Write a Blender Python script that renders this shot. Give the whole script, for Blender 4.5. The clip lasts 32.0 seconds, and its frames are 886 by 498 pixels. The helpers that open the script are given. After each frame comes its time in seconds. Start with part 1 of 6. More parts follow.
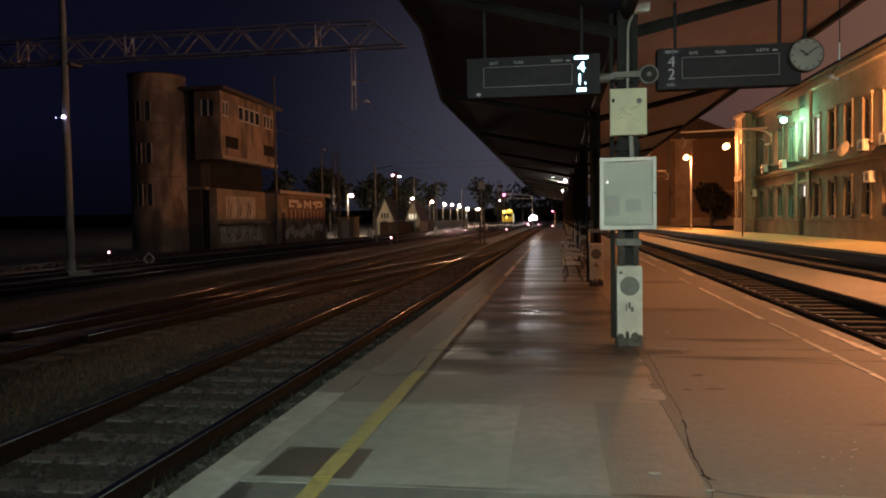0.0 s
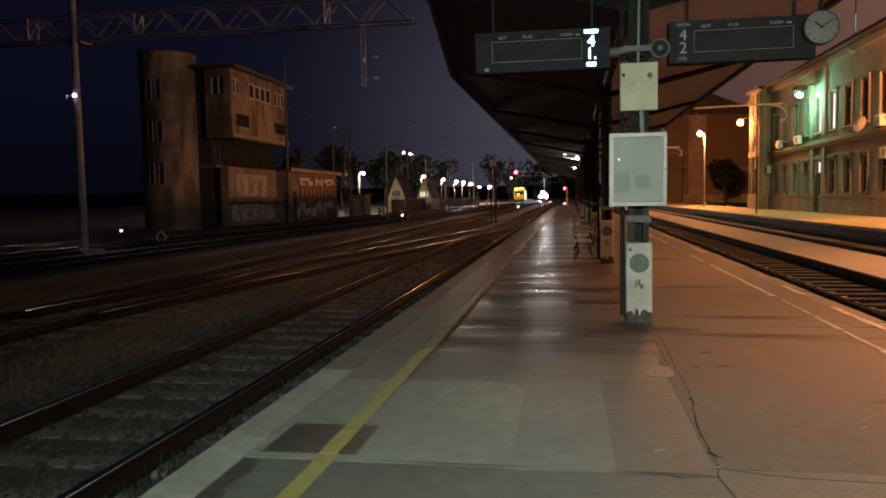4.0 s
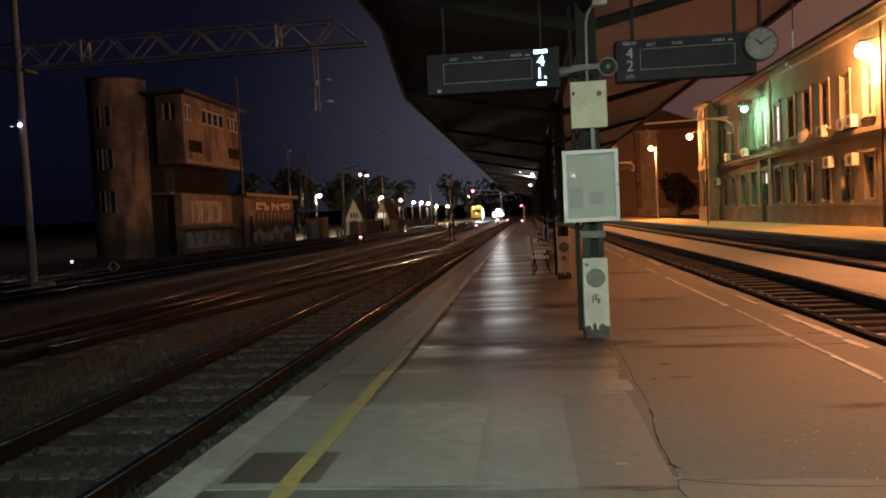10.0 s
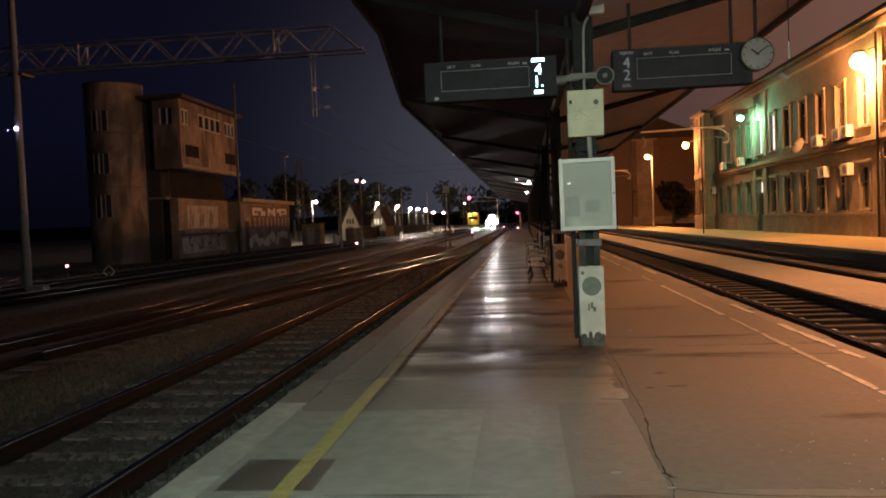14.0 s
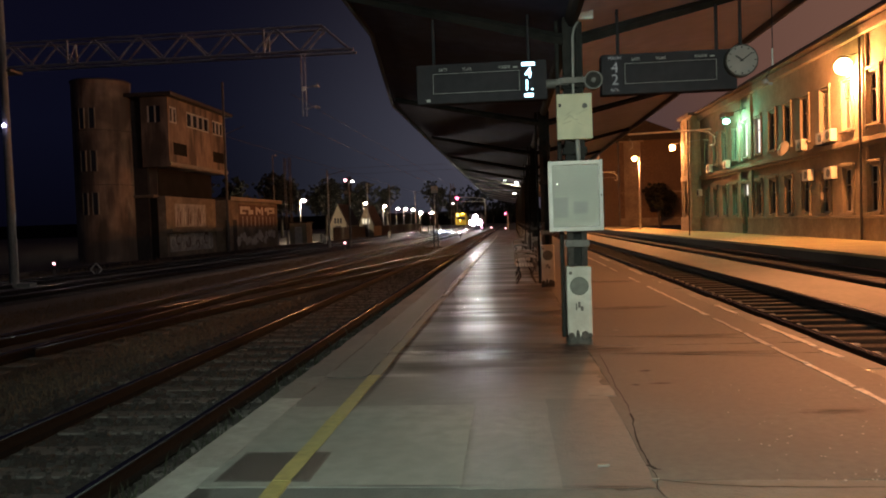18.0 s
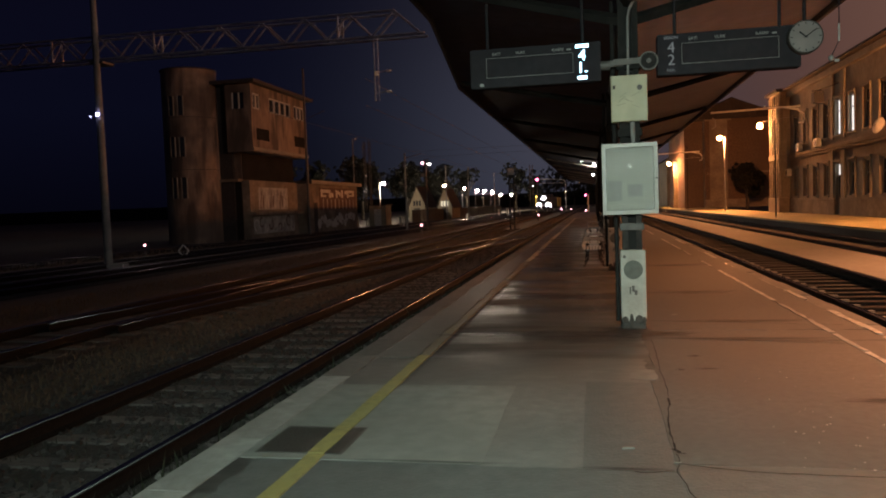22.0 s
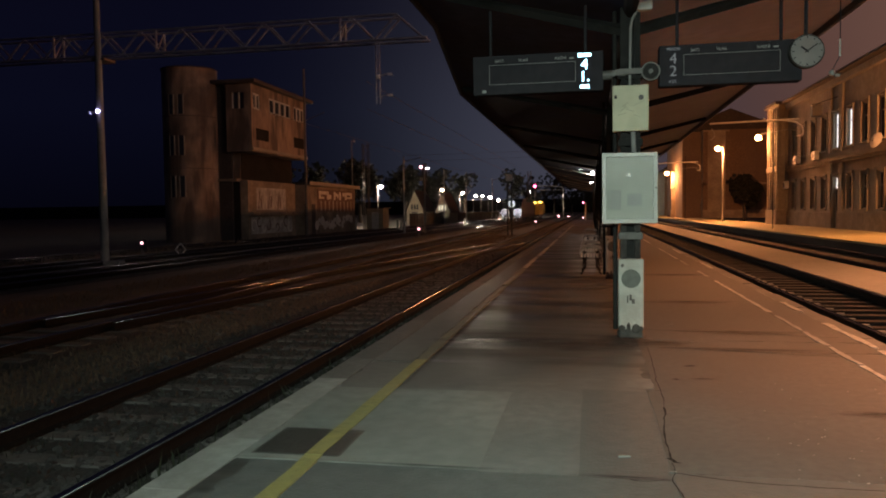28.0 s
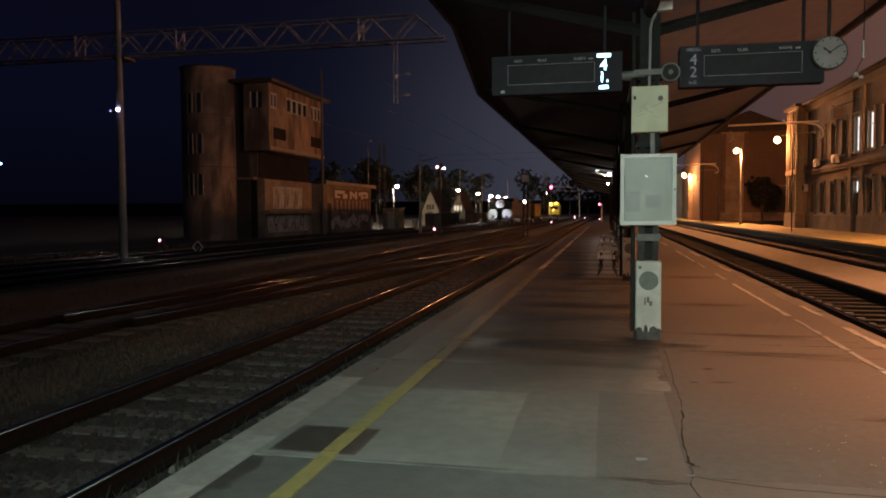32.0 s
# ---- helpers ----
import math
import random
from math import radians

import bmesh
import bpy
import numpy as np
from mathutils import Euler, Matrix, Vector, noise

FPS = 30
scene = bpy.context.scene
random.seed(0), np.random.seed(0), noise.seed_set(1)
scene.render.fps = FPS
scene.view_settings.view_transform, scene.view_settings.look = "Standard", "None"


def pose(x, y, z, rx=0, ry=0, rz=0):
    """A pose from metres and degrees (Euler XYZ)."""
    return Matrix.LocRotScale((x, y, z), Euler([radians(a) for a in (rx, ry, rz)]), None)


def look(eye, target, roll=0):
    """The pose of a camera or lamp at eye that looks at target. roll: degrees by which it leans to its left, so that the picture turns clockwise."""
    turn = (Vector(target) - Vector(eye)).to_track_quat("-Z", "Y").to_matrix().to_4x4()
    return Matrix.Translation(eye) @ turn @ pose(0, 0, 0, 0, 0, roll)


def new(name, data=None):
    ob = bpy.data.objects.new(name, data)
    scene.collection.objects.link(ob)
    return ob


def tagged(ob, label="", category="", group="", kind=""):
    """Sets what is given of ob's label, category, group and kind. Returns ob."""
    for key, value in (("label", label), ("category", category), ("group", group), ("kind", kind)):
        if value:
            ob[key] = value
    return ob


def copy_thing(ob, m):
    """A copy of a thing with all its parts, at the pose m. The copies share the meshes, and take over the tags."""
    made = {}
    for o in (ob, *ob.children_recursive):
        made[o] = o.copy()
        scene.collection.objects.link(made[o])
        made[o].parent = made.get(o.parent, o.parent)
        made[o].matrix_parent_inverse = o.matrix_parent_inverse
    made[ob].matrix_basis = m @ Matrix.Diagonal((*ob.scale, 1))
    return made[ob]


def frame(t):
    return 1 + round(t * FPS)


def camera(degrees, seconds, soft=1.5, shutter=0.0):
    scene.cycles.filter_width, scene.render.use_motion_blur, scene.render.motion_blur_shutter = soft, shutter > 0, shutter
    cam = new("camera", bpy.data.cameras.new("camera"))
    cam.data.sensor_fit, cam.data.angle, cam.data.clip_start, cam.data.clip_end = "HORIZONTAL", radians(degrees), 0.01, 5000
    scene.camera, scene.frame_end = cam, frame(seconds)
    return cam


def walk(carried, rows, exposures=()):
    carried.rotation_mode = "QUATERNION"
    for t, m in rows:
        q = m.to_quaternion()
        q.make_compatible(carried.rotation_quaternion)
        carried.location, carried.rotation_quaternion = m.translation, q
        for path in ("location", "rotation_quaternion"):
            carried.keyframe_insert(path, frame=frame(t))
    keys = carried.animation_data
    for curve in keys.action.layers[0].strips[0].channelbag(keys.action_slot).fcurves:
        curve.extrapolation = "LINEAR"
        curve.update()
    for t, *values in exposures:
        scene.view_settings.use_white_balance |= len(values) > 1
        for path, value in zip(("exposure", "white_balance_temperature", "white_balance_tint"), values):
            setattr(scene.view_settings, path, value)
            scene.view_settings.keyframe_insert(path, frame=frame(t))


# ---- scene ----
cam = camera(60.8, 32.0, soft=1.9)
PATH = [
    (0, (0.041, 0.239, 1.596), (-0.261, 2.214, 1.518), -0.9),
    (0.5, (0.041, 0.235, 1.593), (-0.26, 2.21, 1.504), -0.8),
    (1, (0.036, 0.239, 1.591), (-0.263, 2.214, 1.493), -0.8),
    (1.5, (0.037, 0.245, 1.589), (-0.263, 2.22, 1.48), -0.8),
    (2, (0.044, 0.245, 1.589), (-0.262, 2.218, 1.472), -0.8),
    (2.5, (0.06, 0.247, 1.588), (-0.261, 2.217, 1.461), -0.9),
    (3, (0.082, 0.272, 1.59), (-0.25, 2.241, 1.467), -0.9),
    (3.5, (0.092, 0.301, 1.588), (-0.239, 2.269, 1.459), -1.0),
    (5.5, (0.012, 0.194, 1.583), (-0.332, 2.159, 1.438), -1.2),
    (6, (0.022, 0.221, 1.59), (-0.312, 2.188, 1.445), -1.4),
    (6.5, (0.048, 0.261, 1.589), (-0.282, 2.228, 1.447), -1.6),
    (7, (0.064, 0.288, 1.595), (-0.266, 2.256, 1.46), -2.4),
    (7.5, (0.079, 0.287, 1.588), (-0.239, 2.257, 1.457), -2.9),
    (8, (0.095, 0.286, 1.593), (-0.186, 2.262, 1.47), -3.0),
    (8.5, (0.1, 0.287, 1.597), (-0.154, 2.267, 1.487), -2.9),
    (9, (0.108, 0.271, 1.597), (-0.138, 2.253, 1.496), -2.9),
    (9.5, (0.105, 0.277, 1.596), (-0.13, 2.261, 1.503), -2.8),
    (10, (0.1, 0.283, 1.594), (-0.126, 2.268, 1.507), -2.7),
    (10.5, (0.095, 0.283, 1.594), (-0.129, 2.268, 1.512), -2.5),
    (11, (0.095, 0.291, 1.596), (-0.125, 2.277, 1.519), -2.4),
    (11.5, (0.101, 0.27, 1.602), (-0.114, 2.257, 1.527), -2.4),
    (12, (0.099, 0.283, 1.598), (-0.114, 2.27, 1.523), -2.3),
    (12.5, (0.094, 0.284, 1.597), (-0.118, 2.271, 1.523), -2.2),
    (13, (0.097, 0.278, 1.6), (-0.114, 2.266, 1.526), -2.3),
    (13.5, (0.097, 0.278, 1.601), (-0.114, 2.265, 1.53), -2.2),
    (14, (0.097, 0.281, 1.601), (-0.118, 2.269, 1.531), -2.3),
    (14.5, (0.082, 0.329, 1.598), (-0.14, 2.315, 1.522), -2.4),
    (16.5, (0.094, 0.25, 1.599), (-0.146, 2.234, 1.522), -2.5),
    (17, (0.091, 0.221, 1.6), (-0.131, 2.207, 1.52), -2.4),
    (17.5, (0.061, 0.155, 1.595), (-0.143, 2.143, 1.514), -2.1),
    (18, (0.072, 0.113, 1.604), (-0.11, 2.104, 1.533), -1.9),
    (18.5, (0.114, 0.093, 1.615), (-0.073, 2.083, 1.547), -1.6),
    (19, (0.157, 0.093, 1.62), (-0.145, 2.069, 1.552), -1.0),
    (19.5, (0.201, 0.019, 1.626), (-0.244, 1.968, 1.575), -0.6),
    (20, (0.245, -0.043, 1.625), (-0.236, 1.898, 1.57), -0.5),
    (20.5, (0.327, -0.092, 1.611), (-0.17, 1.844, 1.544), -0.3),
    (21, (0.383, -0.046, 1.622), (-0.107, 1.892, 1.545), -0.4),
    (21.5, (0.433, 0.013, 1.617), (0.017, 1.967, 1.523), -1.2),
    (22, (0.436, 0.028, 1.614), (0.042, 1.985, 1.503), -2.1),
    (22.5, (0.415, 0.031, 1.615), (0.036, 1.991, 1.495), -2.1),
    (23, (0.415, 0.021, 1.616), (0.042, 1.982, 1.492), -1.8),
    (23.5, (0.422, 0.017, 1.614), (0.057, 1.979, 1.485), -1.7),
    (24, (0.42, 0.022, 1.615), (0.068, 1.986, 1.481), -1.6),
    (24.5, (0.426, 0.019, 1.619), (0.081, 1.984, 1.487), -1.6),
    (25, (0.425, 0.008, 1.624), (0.083, 1.974, 1.497), -1.5),
    (25.5, (0.419, 0.006, 1.62), (0.071, 1.972, 1.498), -1.4),
    (27.5, (0.413, 0.001, 1.621), (0.039, 1.963, 1.516), -0.9),
    (28, (0.41, -0.007, 1.623), (0.025, 1.954, 1.523), -0.8),
    (28.5, (0.409, -0.01, 1.622), (0.017, 1.948, 1.523), -0.8),
    (29, (0.401, 0.003, 1.617), (0.002, 1.96, 1.517), -0.7),
    (29.5, (0.394, 0.004, 1.616), (-0.01, 1.961, 1.517), -0.7),
    (30, (0.391, 0.002, 1.617), (-0.014, 1.959, 1.518), -0.5),
    (30.5, (0.389, -0.009, 1.62), (-0.021, 1.946, 1.522), -0.4),
    (31, (0.386, -0.002, 1.618), (-0.028, 1.953, 1.52), -0.4),
    (31.5, (0.394, -0.01, 1.62), (-0.026, 1.943, 1.523), -0.4),
    (32, (0.389, -0.005, 1.619), (-0.035, 1.947, 1.52), -0.3),
]
walk(cam, [(t, look(eye, target, roll)) for t, eye, target, roll in PATH], [(0, 0.36, 6600, 20), (18.6, 0.36, 6650, 20), (20.0, 0.27, 6500, 20), (22.0, 0.24, 6350, 20), (32.0, 0.22, 6300, 20)])

# ---- world and light ----
world = bpy.data.worlds.new("night_sky")
scene.world = world
world.use_nodes = True
wn, wl = world.node_tree.nodes, world.node_tree.links
w_tc = wn.new("ShaderNodeTexCoord")
w_sep = wn.new("ShaderNodeSeparateXYZ")
w_ramp = wn.new("ShaderNodeValToRGB")
w_ramp.color_ramp.elements[0].position = 0.0
w_ramp.color_ramp.elements[0].color = (0.0011, 0.0012, 0.0034, 1)
w_low = w_ramp.color_ramp.elements.new(0.13)
w_low.color = (0.0022, 0.0026, 0.0078, 1)
w_ramp.color_ramp.elements[-1].position = 0.45
w_ramp.color_ramp.elements[-1].color = (0.0026, 0.0024, 0.0070, 1)
# headlight haze painted low into the sky beyond the end of the yard
w_dot = wn.new("ShaderNodeVectorMath")
w_dot.operation = "DOT_PRODUCT"
w_dot.inputs[1].default_value = (-0.03, 0.995, 0.06)
w_pow = wn.new("ShaderNodeMath")
w_pow.operation, w_pow.inputs[1].default_value = "POWER", 44.0
w_clamp = wn.new("ShaderNodeMath")
w_clamp.operation, w_clamp.inputs[1].default_value = "MAXIMUM", 0.0
w_mix = wn.new("ShaderNodeMix")
w_mix.data_type = "RGBA"
w_mix.inputs[7].default_value = (0.036, 0.043, 0.060, 1)
# orange haze of the station lamps painted into the sky on the right
w_dot2 = wn.new("ShaderNodeVectorMath")
w_dot2.operation = "DOT_PRODUCT"
w_dot2.inputs[1].default_value = (0.47, 0.855, 0.22)
w_clamp2 = wn.new("ShaderNodeMath")
w_clamp2.operation, w_clamp2.inputs[1].default_value = "MAXIMUM", 0.0
w_pow2 = wn.new("ShaderNodeMath")
w_pow2.operation, w_pow2.inputs[1].default_value = "POWER", 15.0
w_mix2 = wn.new("ShaderNodeMix")
w_mix2.data_type = "RGBA"
w_mix2.inputs[7].default_value = (0.125, 0.064, 0.044, 1)
wl.new(w_tc.outputs["Generated"], w_sep.inputs[0])
wl.new(w_sep.outputs["Z"], w_ramp.inputs[0])
wl.new(w_tc.outputs["Generated"], w_dot.inputs[0])
wl.new(w_dot.outputs["Value"], w_clamp.inputs[0])
wl.new(w_clamp.outputs[0], w_pow.inputs[0])
wl.new(w_pow.outputs[0], w_mix.inputs[0])
wl.new(w_ramp.outputs[0], w_mix.inputs[6])
wl.new(w_tc.outputs["Generated"], w_dot2.inputs[0])
wl.new(w_dot2.outputs["Value"], w_clamp2.inputs[0])
wl.new(w_clamp2.outputs[0], w_pow2.inputs[0])
wl.new(w_pow2.outputs[0], w_mix2.inputs[0])
wl.new(w_mix.outputs[2], w_mix2.inputs[6])
wl.new(w_mix2.outputs[2], wn["Background"].inputs["Color"])
wn["Background"].inputs["Strength"].default_value = 1.0

SODIUM = (1.0, 0.35, 0.10)
AMBER = (1.0, 0.38, 0.145)
COOL = (0.76, 1.0, 0.82)
WHITE = (1.0, 0.86, 0.62)
GREEN = (0.30, 1.0, 0.55)


def lamp(name, kind, at, watts, colour, aim=None, size=0.2, cone=150, blend=0.6):
    data = bpy.data.lights.new(name, kind)
    data.energy, data.color = watts, colour
    if kind == "AREA":
        data.shape, data.size, data.size_y = "RECTANGLE", size, 0.12
    else:
        data.shadow_soft_size = size
    if kind == "SPOT":
        data.spot_size, data.spot_blend = radians(cone), blend
    ob = new(name, data)
    ob.matrix_world = look(at, aim) if aim else Matrix.Translation(at)
    return ob


# tube lamps under the canopy, behind the camera
tube_lamp = lamp("canopy_tube_light", "AREA", (0.6, -1.0, 3.72), 165, COOL, (0.6, 7.0, 0.6), 1.3)
tube_lamp.data.spread = radians(95)
lamp("canopy_far_light", "POINT", (0.2, 51.0, 3.55), 50, WHITE, None, 0.1)
# station sodium lamps in view, an inferred post beside it, and two added fills
lamp("post_light_near", "SPOT", (12.2, 7.5, 7.25), 20000, AMBER, (7.9, 7.5, 0), 0.35, 66, 1.0)
# unseen fill added to brighten the second canopy post and the paving
lamp("post_light_mid", "SPOT", (12.2, 15.5, 7.25), 7000, AMBER, (7.2, 16.5, 0), 0.3, 86, 1.0)
# added fill for the tower and the yard, its source unknown
lamp("high_mast_light", "SPOT", (15.2, 20.0, 14.5), 5600, (1.0, 0.84, 0.72), (-20.0, 45.0, 6.0), 0.3, 78, 1.0)
lamp("sodium_light_big", "POINT", (14.5, 34.5, 7.3), 3600, SODIUM, None, 0.14)
lamp("sodium_light_wall", "POINT", (13.6, 65.0, 6.85), 1100, SODIUM, None, 0.12)
lamp("sodium_light_post", "POINT", (12.25, 75.7, 6.75), 7500, SODIUM, None, 0.12)
lamp("sodium_light_store", "POINT", (11.35, 115.0, 6.2), 3600, SODIUM, None, 0.12)
lamp("green_lamp_light", "POINT", (14.1, 50.6, 7.30), 520, GREEN, None, 0.08)
# yard lamps on the far side of the tracks
YARD_LAMPS = [(-26.8, 95.0, 4.95), (-26.9, 137.0, 5.55), (-26.8, 158.0, 5.4), (-26.9, 177.0, 5.2),
              (-26.8, 189.0, 5.3), (-26.8, 203.0, 5.2), (-26.8, 222.0, 4.6), (-26.9, 252.0, 4.8)]
for lx, ly, lz in YARD_LAMPS:
    lamp("yard_light", "POINT", (lx + 0.5, ly, lz - 0.55), 2300, WHITE, None, 0.08)


# ---- materials ----
def surf(name, c1, c2, scale=6.0, rough=(0.6, 0.9), metal=0.0, bump=0.25, bscale=None, vary=0.0, stain=None, stain_scale=0.7, spec=0.5, stretch=(1, 1, 1)):
    """Two colours mixed by grain and by broad stains, with relief; vary: brightness change from piece to piece."""
    m = bpy.data.materials.new(name)
    m.use_nodes = True
    n, l = m.node_tree.nodes, m.node_tree.links
    b = n["Principled BSDF"]
    tc, mp = n.new("ShaderNodeTexCoord"), n.new("ShaderNodeMapping")
    mp.inputs["Scale"].default_value = stretch
    l.new(tc.outputs["Object"], mp.inputs[0])
    fine, broad = n.new("ShaderNodeTexNoise"), n.new("ShaderNodeTexNoise")
    fine.inputs["Scale"].default_value, fine.inputs["Detail"].default_value = scale, 8
    broad.inputs["Scale"].default_value, broad.inputs["Detail"].default_value = stain_scale, 4
    l.new(mp.outputs[0], fine.inputs["Vector"]), l.new(mp.outputs[0], broad.inputs["Vector"])
    r1, r2 = n.new("ShaderNodeValToRGB"), n.new("ShaderNodeValToRGB")
    r1.color_ramp.elements[0].position, r1.color_ramp.elements[1].position = 0.32, 0.68
    r1.color_ramp.elements[0].color, r1.color_ramp.elements[1].color = (*c1, 1), (*c2, 1)
    l.new(fine.outputs["Fac"], r1.inputs[0])
    r2.color_ramp.elements[0].position, r2.color_ramp.elements[1].position = 0.38, 0.62
    dark = stain or tuple(v * 0.72 for v in c1)
    r2.color_ramp.elements[0].color, r2.color_ramp.elements[1].color = (1, 1, 1, 1), (0, 0, 0, 1)
    l.new(broad.outputs["Fac"], r2.inputs[0])
    mix = n.new("ShaderNodeMix")
    mix.data_type = "RGBA"
    fac = n.new("ShaderNodeMath")
    fac.operation, fac.inputs[1].default_value = "MULTIPLY", 0.55
    l.new(r2.outputs[0], fac.inputs[0])
    l.new(fac.outputs[0], mix.inputs[0]), l.new(r1.outputs[0], mix.inputs[6])
    mix.inputs[7].default_value = (*dark, 1)
    out = mix.outputs[2]
    if vary:
        info, mr, hsv = n.new("ShaderNodeObjectInfo"), n.new("ShaderNodeMapRange"), n.new("ShaderNodeHueSaturation")
        mr.inputs[3].default_value, mr.inputs[4].default_value = 1 - vary, 1 + vary
        l.new(info.outputs["Random"], mr.inputs[0]), l.new(mr.outputs[0], hsv.inputs["Value"]), l.new(out, hsv.inputs["Color"])
        out = hsv.outputs[0]
    l.new(out, b.inputs["Base Color"])
    rr = n.new("ShaderNodeMapRange")
    rr.inputs[3].default_value, rr.inputs[4].default_value = rough
    l.new(broad.outputs["Fac"], rr.inputs[0]), l.new(rr.outputs[0], b.inputs["Roughness"])
    b.inputs["Metallic"].default_value, b.inputs["Specular IOR Level"].default_value = metal, spec
    if bump:
        bn, bp = n.new("ShaderNodeTexNoise"), n.new("ShaderNodeBump")
        bn.inputs["Scale"].default_value, bn.inputs["Detail"].default_value = bscale or scale * 3, 6
        bp.inputs["Strength"].default_value, bp.inputs["Distance"].default_value = bump, 0.02
        l.new(mp.outputs[0], bn.inputs["Vector"]), l.new(bn.outputs["Fac"], bp.inputs["Height"]), l.new(bp.outputs[0], b.inputs["Normal"])
    return m


def weather(m, colour, scale, stretch=(1, 1, 1), lo=0.5, hi=0.64, amount=0.7, detail=6):
    """One more layer of stains on a surface: streaks or blotches of the given colour."""
    n, l = m.node_tree.nodes, m.node_tree.links
    base = n["Principled BSDF"].inputs["Base Color"]
    under = base.links[0].from_socket
    tc, mp, noise, rng_, mix = n.new("ShaderNodeTexCoord"), n.new("ShaderNodeMapping"), n.new("ShaderNodeTexNoise"), n.new("ShaderNodeMapRange"), n.new("ShaderNodeMix")
    mp.inputs["Scale"].default_value, mp.inputs["Location"].default_value = stretch, (scale * 3.1, 1.7, scale)
    noise.inputs["Scale"].default_value, noise.inputs["Detail"].default_value = scale, detail
    rng_.inputs[1].default_value, rng_.inputs[2].default_value, rng_.inputs[4].default_value = lo, hi, amount
    mix.data_type = "RGBA"
    mix.inputs[7].default_value = (*colour, 1)
    l.new(tc.outputs["Object"], mp.inputs[0]), l.new(mp.outputs[0], noise.inputs["Vector"])
    l.new(noise.outputs["Fac"], rng_.inputs[0]), l.new(rng_.outputs[0], mix.inputs[0])
    l.new(under, mix.inputs[6]), l.new(mix.outputs[2], base)
    return m


def glow(name, colour, strength):
    m = bpy.data.materials.new(name)
    m.use_nodes = True
    b = m.node_tree.nodes["Principled BSDF"]
    b.inputs["Base Color"].default_value = (0.02, 0.02, 0.02, 1)
    b.inputs["Emission Color"].default_value, b.inputs["Emission Strength"].default_value = (*colour, 1), strength
    return m


def clear_pane(name):
    m = bpy.data.materials.new(name)
    m.use_nodes = True
    b = m.node_tree.nodes["Principled BSDF"]
    b.inputs["Base Color"].default_value, b.inputs["Roughness"].default_value = (0.95, 0.97, 0.96, 1), 0.02
    b.inputs["Transmission Weight"].default_value, b.inputs["IOR"].default_value = 1.0, 1.45
    return m


def glass(name, tint=(0.03, 0.035, 0.045), rough=0.06):
    m = bpy.data.materials.new(name)
    m.use_nodes = True
    b = m.node_tree.nodes["Principled BSDF"]
    b.inputs["Base Color"].default_value, b.inputs["Roughness"].default_value = (*tint, 1), rough
    return m


M_ASPHALT = surf("platform_asphalt", (0.056, 0.053, 0.046), (0.088, 0.084, 0.073), 9, (0.2, 0.5), bump=0.08, bscale=45, spec=0.4, stain=(0.042, 0.039, 0.034), stain_scale=0.9, stretch=(0.5, 1, 1))
# shallow ridges across the platform, which break up what the damp asphalt mirrors
an, al = M_ASPHALT.node_tree.nodes, M_ASPHALT.node_tree.links
a_tc, a_map, a_noise, a_bump = an.new("ShaderNodeTexCoord"), an.new("ShaderNodeMapping"), an.new("ShaderNodeTexNoise"), an.new("ShaderNodeBump")
a_map.inputs["Scale"].default_value = (0.16, 1.0, 1.0)
a_noise.inputs["Scale"].default_value, a_noise.inputs["Detail"].default_value = 1.25, 3
a_bump.inputs["Strength"].default_value, a_bump.inputs["Distance"].default_value = 0.7, 0.05
al.new(a_tc.outputs["Object"], a_map.inputs[0]), al.new(a_map.outputs[0], a_noise.inputs["Vector"])
al.new(a_noise.outputs["Fac"], a_bump.inputs["Height"])
al.new(an["Principled BSDF"].inputs["Normal"].links[0].from_socket, a_bump.inputs["Normal"])
al.new(a_bump.outputs[0], an["Principled BSDF"].inputs["Normal"])
# damp hollows between the ridges are smooth, the crests dry and rough
a_wet = an.new("ShaderNodeMapRange")
a_wet.inputs[1].default_value, a_wet.inputs[2].default_value, a_wet.inputs[3].default_value, a_wet.inputs[4].default_value = 0.4, 0.6, 0.3, 0.66
al.new(a_noise.outputs["Fac"], a_wet.inputs[0]), al.new(a_wet.outputs[0], an["Principled BSDF"].inputs["Roughness"])
M_ASPHALT_MID = surf("mid_asphalt", (0.10, 0.098, 0.086), (0.14, 0.137, 0.122), 9, (0.4, 0.65), bump=0.12, bscale=45, stain=(0.06, 0.057, 0.05), stain_scale=1.1, stretch=(0.5, 1, 1))
M_ASPHALT_DRY = surf("dry_asphalt", (0.088, 0.079, 0.068), (0.116, 0.106, 0.092), 14, (0.6, 0.9), bump=0.15, bscale=70, stain=(0.066, 0.058, 0.05), stain_scale=0.9)
M_CONCRETE = surf("platform_concrete", (0.165, 0.168, 0.15), (0.225, 0.228, 0.205), 7, (0.5, 0.75), bump=0.1, bscale=40, stain=(0.12, 0.122, 0.108), stain_scale=0.6)
M_CONC_MID = surf("platform_mid_concrete", (0.125, 0.127, 0.115), (0.175, 0.177, 0.16), 8, (0.45, 0.7), bump=0.22, bscale=40, stain_scale=0.8)
M_FLAP = surf("grey_green_flap", (0.10, 0.105, 0.088), (0.145, 0.15, 0.128), 14, (0.5, 0.7), metal=0.2, bump=0.2)
M_CONC_DARK = surf("platform_patch", (0.088, 0.092, 0.084), (0.124, 0.128, 0.117), 8, (0.45, 0.7), bump=0.25, bscale=40, stain_scale=0.8)
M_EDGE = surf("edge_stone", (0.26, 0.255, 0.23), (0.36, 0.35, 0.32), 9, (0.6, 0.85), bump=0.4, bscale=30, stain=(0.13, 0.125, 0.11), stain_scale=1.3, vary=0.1)
